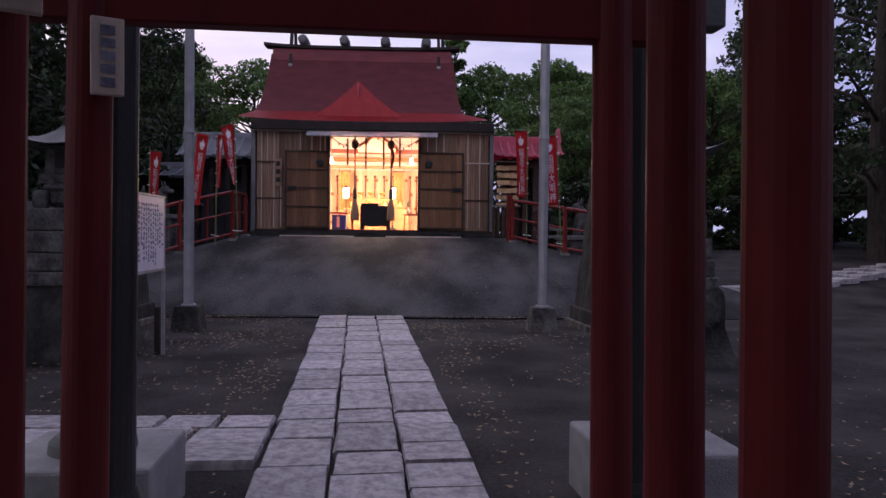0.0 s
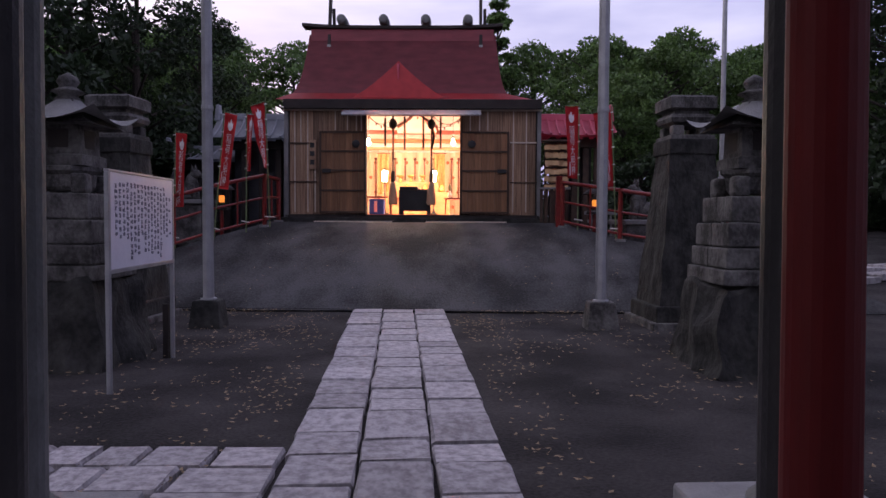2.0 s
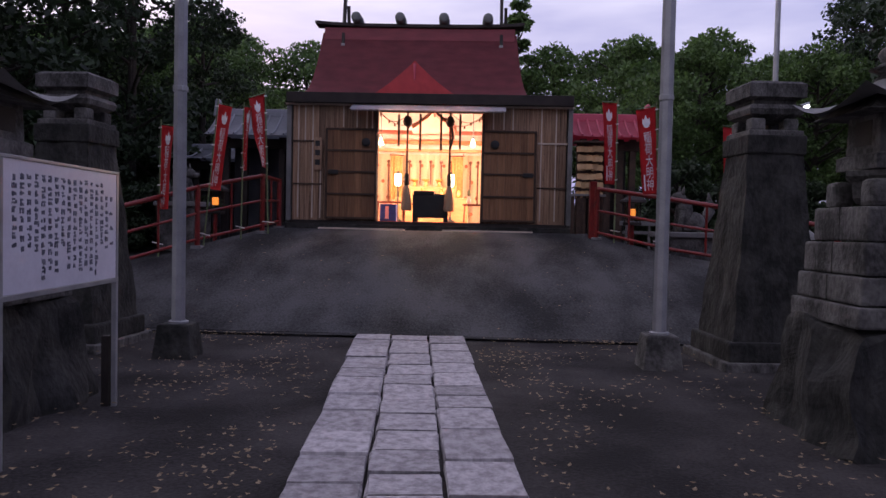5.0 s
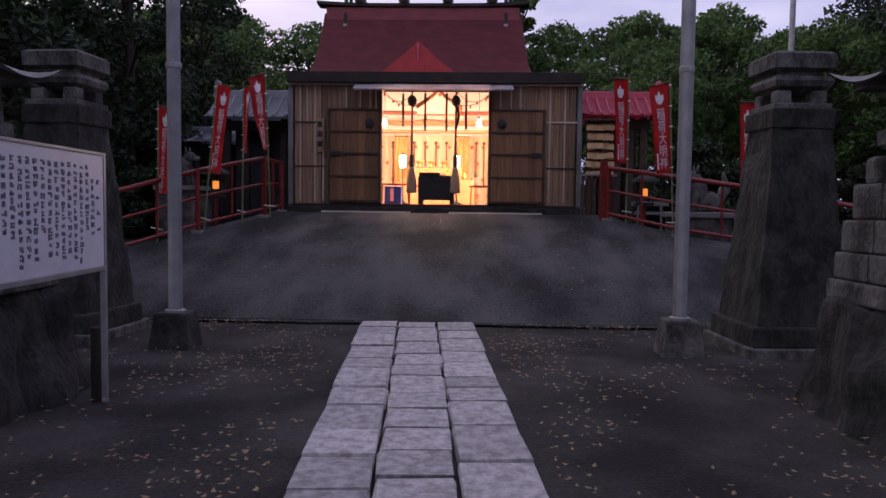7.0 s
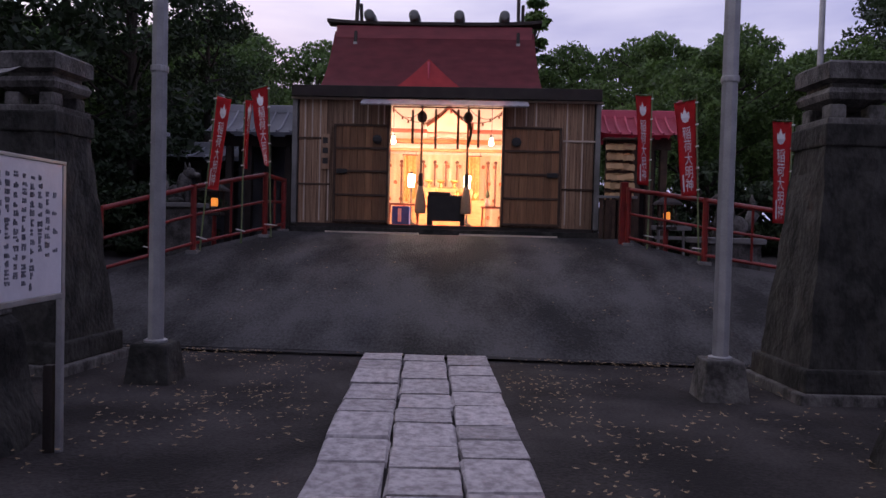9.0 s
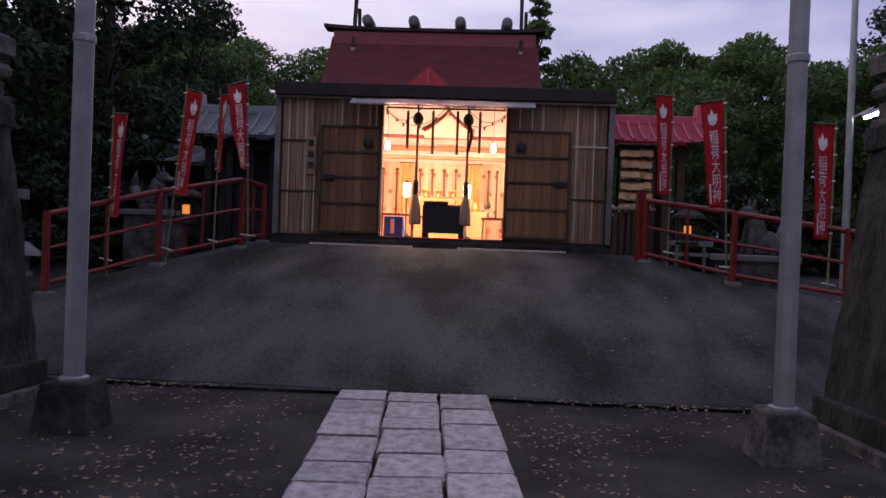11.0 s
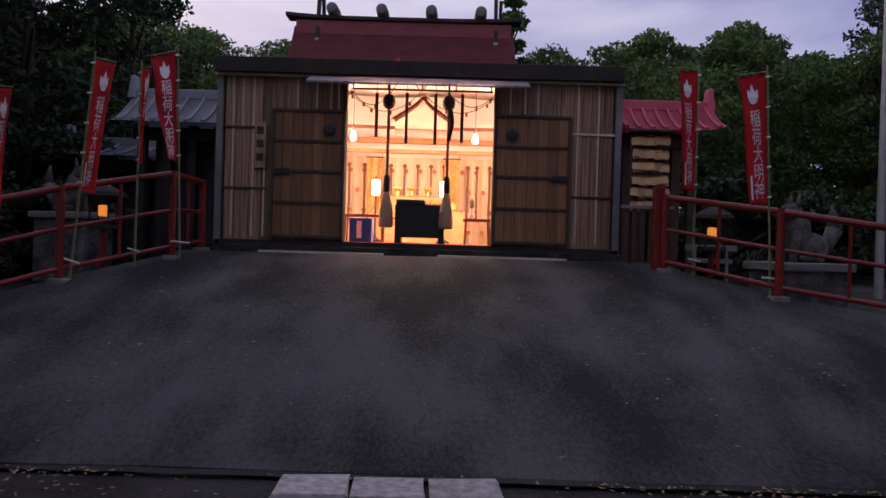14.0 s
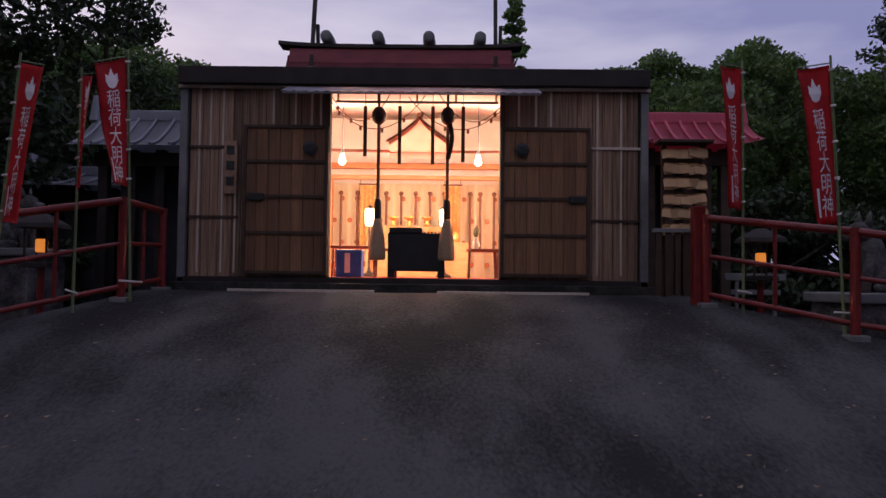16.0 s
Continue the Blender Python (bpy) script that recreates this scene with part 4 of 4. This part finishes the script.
for c in range(17):
    y = 0.70 - c * 0.085
    bm = bmesh.new()
    z = 1.76 if c not in (0, 1) else 1.66
    stop = rng.choice([1.1, 1.1, 1.15, 1.3]) if c > 1 else 1.3
    while z > stop:
        h = rng.uniform(0.028, 0.045)
        w = rng.uniform(0.016, 0.026)
        for _ in range(4):
            if rng.random() < 0.5:
                yy = y + rng.uniform(-w, w)
                box(0.0155, 0.0185, yy - 0.007, yy + 0.007, z - h, z - rng.uniform(0, 0.02), 0, bm)
            else:
                zz = z - rng.uniform(0, h)
                box(0.0155, 0.0185, y - w, y + w * rng.uniform(0.2, 1), zz - 0.007, zz + 0.006, 0, bm)
        z -= h + rng.uniform(0.012, 0.022) + (0.06 if c < 1 else 0)
    tagged(part("writing_column", bm, M_ink, sign, "column of dark unreadable handwriting"), kind="stuff")


def stone_lantern(x, y, turn, k=1.0):
    s = thing("stone_lantern", pose(x, y, 0, 0, 0, turn), "weathered stone lantern on stepped blocks and rock base", "stone lantern", "pair of stone lanterns")
    bm = square_loft([(0.80, -0.1), (0.76, 0.1), (0.66, 0.45), (0.60, 0.80), (0.56, 0.86)])
    part("rock_base", rough(bm, 0.16, 2.4, 7, x), M_stone_dark, s, "rough piled rock base")
    z = 0.84
    for w, h in ((0.60, 0.16), (0.56, 0.20), (0.52, 0.24), (0.46, 0.26)):
        part("block_course", rough(box(-w, w, -w, w, z, z + h - 0.008, 0.02), 0.008, 5), M_stone, s)
        if w < 0.60:
            part("joint", box(-w - 0.003, -w + 0.01, -0.006, 0.006, z, z + h - 0.01), M_stone_dark, s)
        z += h
    part("leg_plate", lathe([(0.30, 0), (0.34, 0.04), (0.36, 0.16), (0.42, 0.20), (0.42, 0.24), (0.30, 0.26)], 6), M_stone, s, m=pose(0, 0, z + 0.02))
    for a in range(4):
        c, d = (1 if a & 1 else -1), (1 if a & 2 else -1)
        part("scroll_foot", rough(box(c * 0.30 - 0.10, c * 0.30 + 0.10, d * 0.30 - 0.10, d * 0.30 + 0.10, z - 0.01, z + 0.19, 0.04), 0.01, 6), M_stone, s)
    z += 0.27
    part("fire_box", square_loft([(0.33, 0), (0.33, 0.10), (0.27, 0.12), (0.26, 0.40), (0.30, 0.43)]), M_stone, s, m=pose(0, 0, z))
    # dark plates on the solid box paint in the shade of its windows
    for a in range(4):
        part("window_opening", box(-0.13, 0.13, -0.268, -0.258, 0.16, 0.36, 0), M_dark, s, "dark plate painted as the shade in a fire-box window", m=pose(0, 0, z, 0, 0, 90 * a))
    z += 0.42

    def roof(u, v):
        a = u * math.tau
        k = max(abs(math.cos(a)), abs(math.sin(a)))
        r = (0.10 + 0.56 * v) / k ** (0.9 * v)
        corner = (1 / k - 1) / 0.414
        return Vector((r * math.cos(a), r * math.sin(a), 0.28 * (1 - v) ** 1.6 + 0.14 * corner * v ** 3))
    bm = sheet(roof, 48, 10, 0.06)
    bmesh.ops.remove_doubles(bm, verts=bm.verts, dist=0.002)
    bmesh.ops.recalc_face_normals(bm, faces=bm.faces)
    part("roof_cap", bm, M_concrete, s, "flared stone roof", m=pose(0, 0, z), smooth=True)
    part("roof_core", square_loft([(0.50, -0.02), (0.36, 0.06), (0.16, 0.18), (0.10, 0.27)]), M_stone, s, m=pose(0, 0, z))
    part("finial", lathe([(0.12, 0), (0.16, 0.03), (0.11, 0.06), (0.21, 0.10), (0.13, 0.13), (0.10, 0.15), (0.14, 0.20), (0.11, 0.25), (0.02, 0.29)], 16), M_stone, s, m=pose(0, 0, z + 0.23), smooth=True)
    s.scale = (0.79, 0.79, 1.0)
    return s


stone_lantern(3.61, 7.98, 3)
stone_lantern(-3.29, 7.98, 0)


def monument(x, y, turn):
    s = thing("stone_monument", pose(x, y, 0, 0, 0, turn), "tall tapering dark stone monument with lantern-like cap", "monument", "pair of stone monuments")
    part("ground_slab", box(-0.94, 0.94, -0.94, 0.94, -0.1, 0.08, 0.02), M_stone, s, "low stone slab")
    part("base_course", rough(box(-0.84, 0.84, -0.84, 0.84, 0.07, 0.30, 0.03), 0.01, 4), M_stone_dark, s)
    part("shaft", rough(square_loft([(0.74, 0.29), (0.60, 1.3), (0.46, 2.42)]), 0.04, 4, 8, x), M_stone_dark, s)
    part("neck_course", rough(box(-0.50, 0.50, -0.50, 0.50, 2.41, 2.62, 0.02), 0.008, 6), M_stone_dark, s)
    part("shelf", box(-0.46, 0.46, -0.46, 0.46, 2.61, 2.68, 0.015), M_stone, s)
    for a in range(4):
        c, d = (1 if a & 1 else -1), (1 if a & 2 else -1)
        part("cap_foot", box(c * 0.28 - 0.12, c * 0.28 + 0.12, d * 0.28 - 0.12, d * 0.28 + 0.12, 2.67, 2.82, 0.03), M_stone, s)
    part("cap_plate", lathe([(0.40, 0), (0.62, 0.06), (0.66, 0.12), (0.60, 0.17)], 4), M_stone, s, m=pose(0, 0, 2.80, 0, 0, 45))
    part("cap_block", square_loft([(0.36, 2.95), (0.36, 3.02), (0.48, 3.05), (0.48, 3.20), (0.42, 3.23)]), M_stone, s)
    part("inscription_panel", box(-0.30, 0.30, -0.012, 0.012, 0.6, 2.2, 0.01), M_stone_dark, s, "smoother inscription panel", m=pose(0, -0.72, 0, -7.8))
    s.scale = (0.67, 0.67, 0.98)
    return s


monument(3.86, 10.99, 4)
monument(-4.17, 11.05, -4)


def fox(x, y, turn, z):
    p = thing("statue_pedestal", pose(x, y, z, 0, 0, turn), "pale stone pedestal for a fox statue", "pedestal", "fox statue pedestals")
    part("block", box(-0.34, 0.34, -0.5, 0.5, -0.3, 0.75, 0.02), M_stone, p)
    part("top_slab", box(-0.40, 0.40, -0.56, 0.56, 0.75, 0.86, 0.02), M_concrete, p)
    bm = bmesh.new()

    def blob(cx, cy, cz, rx, ry, rz):
        r = bmesh.ops.create_icosphere(bm, subdivisions=3, radius=1)
        for v in r["verts"]:
            v.co = Vector((cx + v.co.x * rx, cy + v.co.y * ry, cz + v.co.z * rz))
    blob(0, 0.18, 0.20, 0.17, 0.25, 0.20)
    blob(0, -0.02, 0.38, 0.14, 0.18, 0.30)
    blob(0, -0.14, 0.66, 0.11, 0.15, 0.12)
    blob(0, -0.30, 0.62, 0.05, 0.12, 0.06)
    for s in (-1, 1):
        tube((s * 0.06, -0.10, 0.72), (s * 0.08, -0.08, 0.90), 0.05, 0.006, 8, bm)
        tube((s * 0.08, -0.16, 0.0), (s * 0.08, -0.10, 0.42), 0.05, 0.06, 8, bm)
        blob(s * 0.13, 0.1, 0.06, 0.06, 0.2, 0.07)
    tube((0, 0.40, 0.15), (0, 0.55, 0.45), 0.07, 0.11, 10, bm)
    tube((0, 0.55, 0.45), (0, 0.50, 0.78), 0.11, 0.01, 10, bm)
    ob = part("fox_statue", bm, M_stone, None, "", pose(x, y, z + 0.86, 0, 0, turn), True)
    tagged(ob, "grey stone seated fox statue on a pedestal", "statue", "fox statues")


fox(-6.15, 19.5, 75, 1.05)
fox(4.75, 17.0, -75, 0.6)

small = thing("stone_torii", pose(-8.6, 17.2, 0.45, 0, 0, 8), "small pale stone torii gate in the yard", "torii gate")
for s in (-1, 1):
    part("pillar", tube((s * 0.75, 0, -0.2), (s * 0.70, 0, 1.5), 0.09, 0.08, 14), M_concrete, small)
part("top_lintel", box(-1.15, 1.15, -0.1, 0.1, 1.5, 1.68, 0.02), M_concrete, small)
part("tie_beam", box(-0.95, 0.95, -0.06, 0.06, 1.15, 1.28, 0.01), M_concrete, small)
small2 = copy_thing(small, pose(4.3, 19.0, 0.75, 0, 0, -5))
small2.scale = (0.35, 0.35, 0.55)


def yard_lantern(x, y, z):
    s = thing("yard_lantern", pose(x, y, z), "small grey stone garden lantern", "stone lantern", "small yard lanterns")
    part("base", lathe([(0.26, -0.2), (0.26, 0.12), (0.14, 0.2), (0.12, 0.6), (0.2, 0.7), (0.2, 0.76)], 6), M_concrete, s)
    part("fire_box", lathe([(0.15, 0.75), (0.15, 1.0)], 6), M_stone, s)
    part("roof", lathe([(0.33, 0.99), (0.30, 1.05), (0.12, 1.18), (0.05, 1.2), (0.07, 1.27), (0.01, 1.36)], 6), M_concrete, s)


for x, y in ((-6.9, 15.7), (-6.2, 15.2), (6.9, 16.7)):
    yard_lantern(x, y, ground_z(x, y))


def glow_lamp(x, y, z, label):
    s = thing("glow_lantern", pose(x, y, z), label, "lantern", "amber lanterns")
    part("box_frame", box(-0.16, 0.16, -0.16, 0.16, -0.62, -0.56, 0.01), M_dark, s)
    part("lamp_body", box(-0.055, 0.055, -0.055, 0.055, -0.44, -0.28, 0.02), M_fire, s, "glowing amber panel")
    for sx in (-1, 1):
        for sy in (-1, 1):
            part("corner_bar", tube((sx * 0.13, sy * 0.13, -0.57), (sx * 0.13, sy * 0.13, -0.14), 0.014, 0.014, 6), M_dark, s)
    part("roof", square_loft([(0.24, -0.15), (0.22, -0.10), (0.05, 0.02)]), M_dark, s)
    part("post", tube((0, 0, -1.7), (0, 0, -0.6), 0.05, 0.04, 10), M_railred, s)


glow_lamp(-4.75, 17.56, 2.25, "amber lit lantern behind the red rail")
glow_lamp(3.95, 17.99, 2.2, "amber lit lantern behind the red rail")

lamp = thing("street_lamp", pose(7.75, 20.3, 0.72), "grey pole with a lit fluorescent street lamp", "street lamp")
part("pole", tube((0, 0, -0.3), (0, 0, 8.2), 0.08, 0.055, 12), M_steel, lamp)
part("arm", tube((0, 0, 3.55), (0.35, -0.2, 3.75), 0.025, 0.025, 8), M_steel, lamp)
part("housing", box(0.0, 0.62, -0.09, 0.09, 0.02, 0.08, 0.02), M_steel, lamp, m=pose(0.15, -0.2, 3.55, 0, -22, 0))
part("tube", tube((0.03, 0, 0), (0.6, 0, 0), 0.045, 0.045, 12), M_tube, lamp, "glowing lamp tube", m=pose(0.15, -0.2, 3.54, 0, -22, 0))

# ---- trees ----


def leaf_cloud(clumps, n, size, seed, flat=0.6):
    r = np.random.RandomState(seed)
    c = np.array([q[:3] for q in clumps])
    rad = np.array([q[3] for q in clumps])
    pick = r.choice(len(c), n, p=rad ** 2 / (rad ** 2).sum())
    d = r.normal(size=(n, 3))
    d /= np.linalg.norm(d, axis=1)[:, None]
    rr = rad[pick] * (r.uniform(0.35, 1.0, n) ** 0.5) * r.uniform(0.8, 1.15, n)
    p = c[pick] + d * rr[:, None] * np.array([1, 1, flat])
    a = r.normal(size=(n, 3))
    a /= np.linalg.norm(a, axis=1)[:, None]
    b = np.cross(a, r.normal(size=(n, 3)))
    b /= np.linalg.norm(b, axis=1)[:, None]
    s = size * r.uniform(0.6, 1.4, n)[:, None]
    v = np.stack([p - a * s, p + b * s * 0.5, p + a * s, p - b * s * 0.5], 1).reshape(-1, 3)
    f = np.arange(4 * n).reshape(-1, 4)
    return v, f


def tree(name, label, seed, height, spread, trunk_h, n, size, mat, r0=0.28, clumps_n=34, cone=0.0):
    t = thing(name, pose(0, 0, -50), label, "tree")
    r = random.Random(seed)
    bm = bmesh.new()
    tube((0, 0, -0.4), (0.1, 0, trunk_h), r0, r0 * 0.7, 12, bm)
    tube((0.1, 0, trunk_h - 0.1), (0.0, 0.1, height * 0.88), r0 * 0.7, 0.05, 10, bm)
    clumps = []
    for k in range(clumps_n):
        h = trunk_h * 0.75 + (height - trunk_h * 0.75) * ((k + 0.5) / clumps_n)
        f = (h - trunk_h * 0.75) / (height - trunk_h * 0.75)
        reach = spread * (math.sqrt(max(0.02, 1 - (2 * f - 0.85) ** 2 * 0.85)) * (1 - cone) + cone * (1.05 - f))
        a = k * 2.4 + r.uniform(-0.5, 0.5)
        d = reach * r.uniform(0.35, 1.0)
        p = Vector((d * math.cos(a), d * math.sin(a), h + r.uniform(-0.4, 0.4)))
        clumps.append((*p, r.uniform(0.17, 0.32) * spread * (1 - 0.4 * f * cone)))
        tube((0.05, 0, max(trunk_h * 0.7, h - d * 0.5)), p, 0.07, 0.02, 6, bm)
    part("trunk", bm, M_bark, t, "dark bark trunk and limbs")
    v, f = leaf_cloud(clumps, n, size, seed)
    me = bpy.data.meshes.new("crown")
    me.from_pydata(v.tolist(), [], f.tolist())
    me.materials.append(mat)
    ob = new("crown", me)
    ob.parent = t
    return t


broad = [tree("broadleaf_tree", "tall green broadleaf tree behind the shrine", 20 + k, 10.5, 4.2, 4.2, 17000, 0.12, M_leaf, 0.26, 46) for k in range(3)]
pines = [tree("dark_tree", "tall dark evergreen tree by the yard, some added out of view for shade", 40 + k, 11.5, 3.6, 2.6, 8500, 0.115, M_pine, 0.3, 36, 0.25) for k in range(3)]
conifer = tree("conifer_tree", "slim pale green conifer behind the hall", 60, 17.0, 2.3, 4.0, 9000, 0.15, M_leaf, 0.2, 70, 0.9)


def plant(kinds, spots, seed):
    r = random.Random(seed)
    for k, (x, y, s) in enumerate(spots):
        src = kinds[k % len(kinds)]
        m = pose(x, y, ground_z(x, y) - 0.1, 0, 0, r.uniform(0, 360)) @ Matrix.Scale(s, 4)
        c = copy_thing(src, m)
        c.scale = (s, s, s)


plant(broad, [(9.5, 31.9, 0.72), (13.5, 30.7, 0.68), (17.5, 29.5, 0.6), (11.5, 36.8, 0.87), (17, 35.6, 0.78), (22, 30.7, 0.6), (8.4, 38.1, 0.87), (27, 34.4, 0.85), 
              (-13, 34.4, 0.8), (-17, 31.9, 0.75), (-13.6, 39.3, 0.95), (-21, 35.6, 0.9), (-9.6, 31.9, 0.68), (-12, 28.9, 0.62), (33, 36.8, 0.95), (-28, 36.8, 0.95), (7.2, 29.5, 0.55), (6.2, 52.8, 1.15), (10.5, 51.6, 1.15), (15, 50.3, 1.1), (20, 49.1, 1.05), (25, 46.7, 1.0), (-11, 54, 1.15), (-15.5, 52.8, 1.2), (-20, 51.6, 1.2), (-25, 49.1, 1.2), (-7.6, 56.5, 1.1)], 5)
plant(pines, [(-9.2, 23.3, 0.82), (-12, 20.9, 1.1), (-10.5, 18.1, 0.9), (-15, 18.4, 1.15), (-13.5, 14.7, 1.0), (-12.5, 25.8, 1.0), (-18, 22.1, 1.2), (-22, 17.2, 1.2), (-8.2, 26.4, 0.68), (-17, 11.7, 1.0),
              (17.4, 34, 0.95), (16.5, 27, 1.1), (20, 41, 1.1), (14.3, 20.3, 1.1), (19, 17.2, 1.1), (20, 24.6, 1.15), (17, 13.5, 1.0), (22, 14.7, 1.1), (-26, 24.6, 1.2), (26, 24.6, 1.2),
              # out-of-view trees, added to shade the gates and the near yard
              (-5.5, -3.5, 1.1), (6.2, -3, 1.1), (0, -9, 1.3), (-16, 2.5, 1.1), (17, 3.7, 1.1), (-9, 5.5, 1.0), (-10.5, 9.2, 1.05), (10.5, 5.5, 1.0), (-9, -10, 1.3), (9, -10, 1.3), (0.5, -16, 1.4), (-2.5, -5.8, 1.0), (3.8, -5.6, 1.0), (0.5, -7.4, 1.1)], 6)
plant([conifer], [(3.6, 50.3, 1.0)], 7)
for t in broad + pines + [conifer]:
    for o in (*t.children_recursive, t):
        bpy.data.objects.remove(o)

shrub = tree("hedge_shrub", "dark evergreen hedge at the yard's edge", 77, 2.6, 2.2, 0.4, 9000, 0.09, M_pine, 0.08, 20)
plant([shrub], [(4.6, 27, 0.8), (7, 27.5, 0.7), (8.5, 24.5, 0.75), (11, 25.5, 0.7), (17, 22.7, 0.9), (15.5, 29, 1.0), (13.5, 33, 0.8), (18, 31, 1.0), (9, 43, 0.8), (12.5, 42, 0.9), (16, 43, 0.9), (20, 40, 0.9), (24, 38, 1.0), (28, 37, 1.0), (20, 24, 1.0), (24, 20, 1.2), (28, 22, 1.2), (18, 17.5, 0.8), (22, 27, 1.0), (27, 28, 1.1), (33, 26, 1.3), (32, 33, 1.2), (-31, 22, 1.3), (-27, 34, 1.2), (-9.5, 20.3, 1.0), (-11, 19, 0.9), (-14, 20.3, 1.1), (21, 21.5, 1.2), (24, 19.6, 1.2), (-19, 17.8, 1.2), (-22, 19.6, 1.3), (6.8, 24.6, 0.9), (28, 18.4, 1.3), (-26, 17.2, 1.3), (-9, 24.9, 1.2), (-11.5, 27, 1.2), (-8, 28.2, 1.2), (-14.5, 24.6, 1.2), (-7.2, 20.5, 0.6), (-8.6, 19.2, 0.7)], 9)
for o in (*shrub.children_recursive, shrub):
    bpy.data.objects.remove(o)

# ---- cracks in the asphalt ----
cracks = thing("asphalt_crack", pose(0, 0, 0), "thin branching dark crack in the asphalt", "crack", kind="structure")
for x0, y0, n, dx in ((0.95, 12.83, 22, -0.012), (0.72, 14.9, 15, 0.02)):
    bm = bmesh.new()
    r = random.Random(int(x0 * 10))
    x, y, last = x0, y0, None
    for k in range(n):
        w = 0.002 + 0.003 * r.random()
        z = ramp_z(y) + 0.012 * noise.noise(Vector((x * 0.5, y * 0.5, 0))) + 0.006
        pair = (bm.verts.new((x - w, y, z)), bm.verts.new((x + w, y, z)))
        if last:
            bm.faces.new((last[0], last[1], pair[1], pair[0]))
        last = pair
        x, y = x + dx + r.uniform(-0.06, 0.06), y + 0.135
    part("crack_line", bm, M_kerb, cracks)

# ---- fallen leaves and stones ----
r = np.random.RandomState(12)
vs, fs = [], []
for k in range(6000):
    side = r.rand() < 0.5
    y = r.uniform(3, 12.05)
    off = abs(r.normal(0, 1.3)) + 0.78 if r.rand() < 0.75 else r.uniform(0.8, 8)
    x = axis(y) + (-off if side else off)
    if r.rand() < 0.12:
        y = Y_EDGE - abs(r.normal(0, 0.12)) - 0.03
        x = r.uniform(-6, 6)
    if r.rand() < 0.05:
        y = r.uniform(12.3, 17.2)
        x = r.uniform(-4, 4)
    if noise.noise(Vector((x * 0.8, y * 0.8, 5))) < r.uniform(-0.35, 0.35) or (abs(x - axis(y)) < 0.74 and r.rand() < 0.8):
        continue
    z = (ramp_z(y) if y > Y_EDGE else 0) + (0.042 if abs(x - axis(y)) < 0.78 and y < Y_EDGE else 0.022)
    a, s = r.uniform(0, 6.28), r.uniform(0.010, 0.032)
    c, d = math.cos(a), math.sin(a)
    i = len(vs)
    vs += [(x + c * s, y + d * s, z + r.uniform(0, 0.012)), (x - d * s * 0.5, y + c * s * 0.5, z), (x - c * s, y - d * s, z + r.uniform(0, 0.012)), (x + d * s * 0.5, y - c * s * 0.5, z)]
    fs.append((i, i + 1, i + 2, i + 3))
me = bpy.data.meshes.new("leaf_litter")
me.from_pydata(vs, [], fs)
me.materials.append(M_fallen)
tagged(new("leaf_litter", me), "scattered dry fallen leaves on the ground", "leaves", "", "stuff")
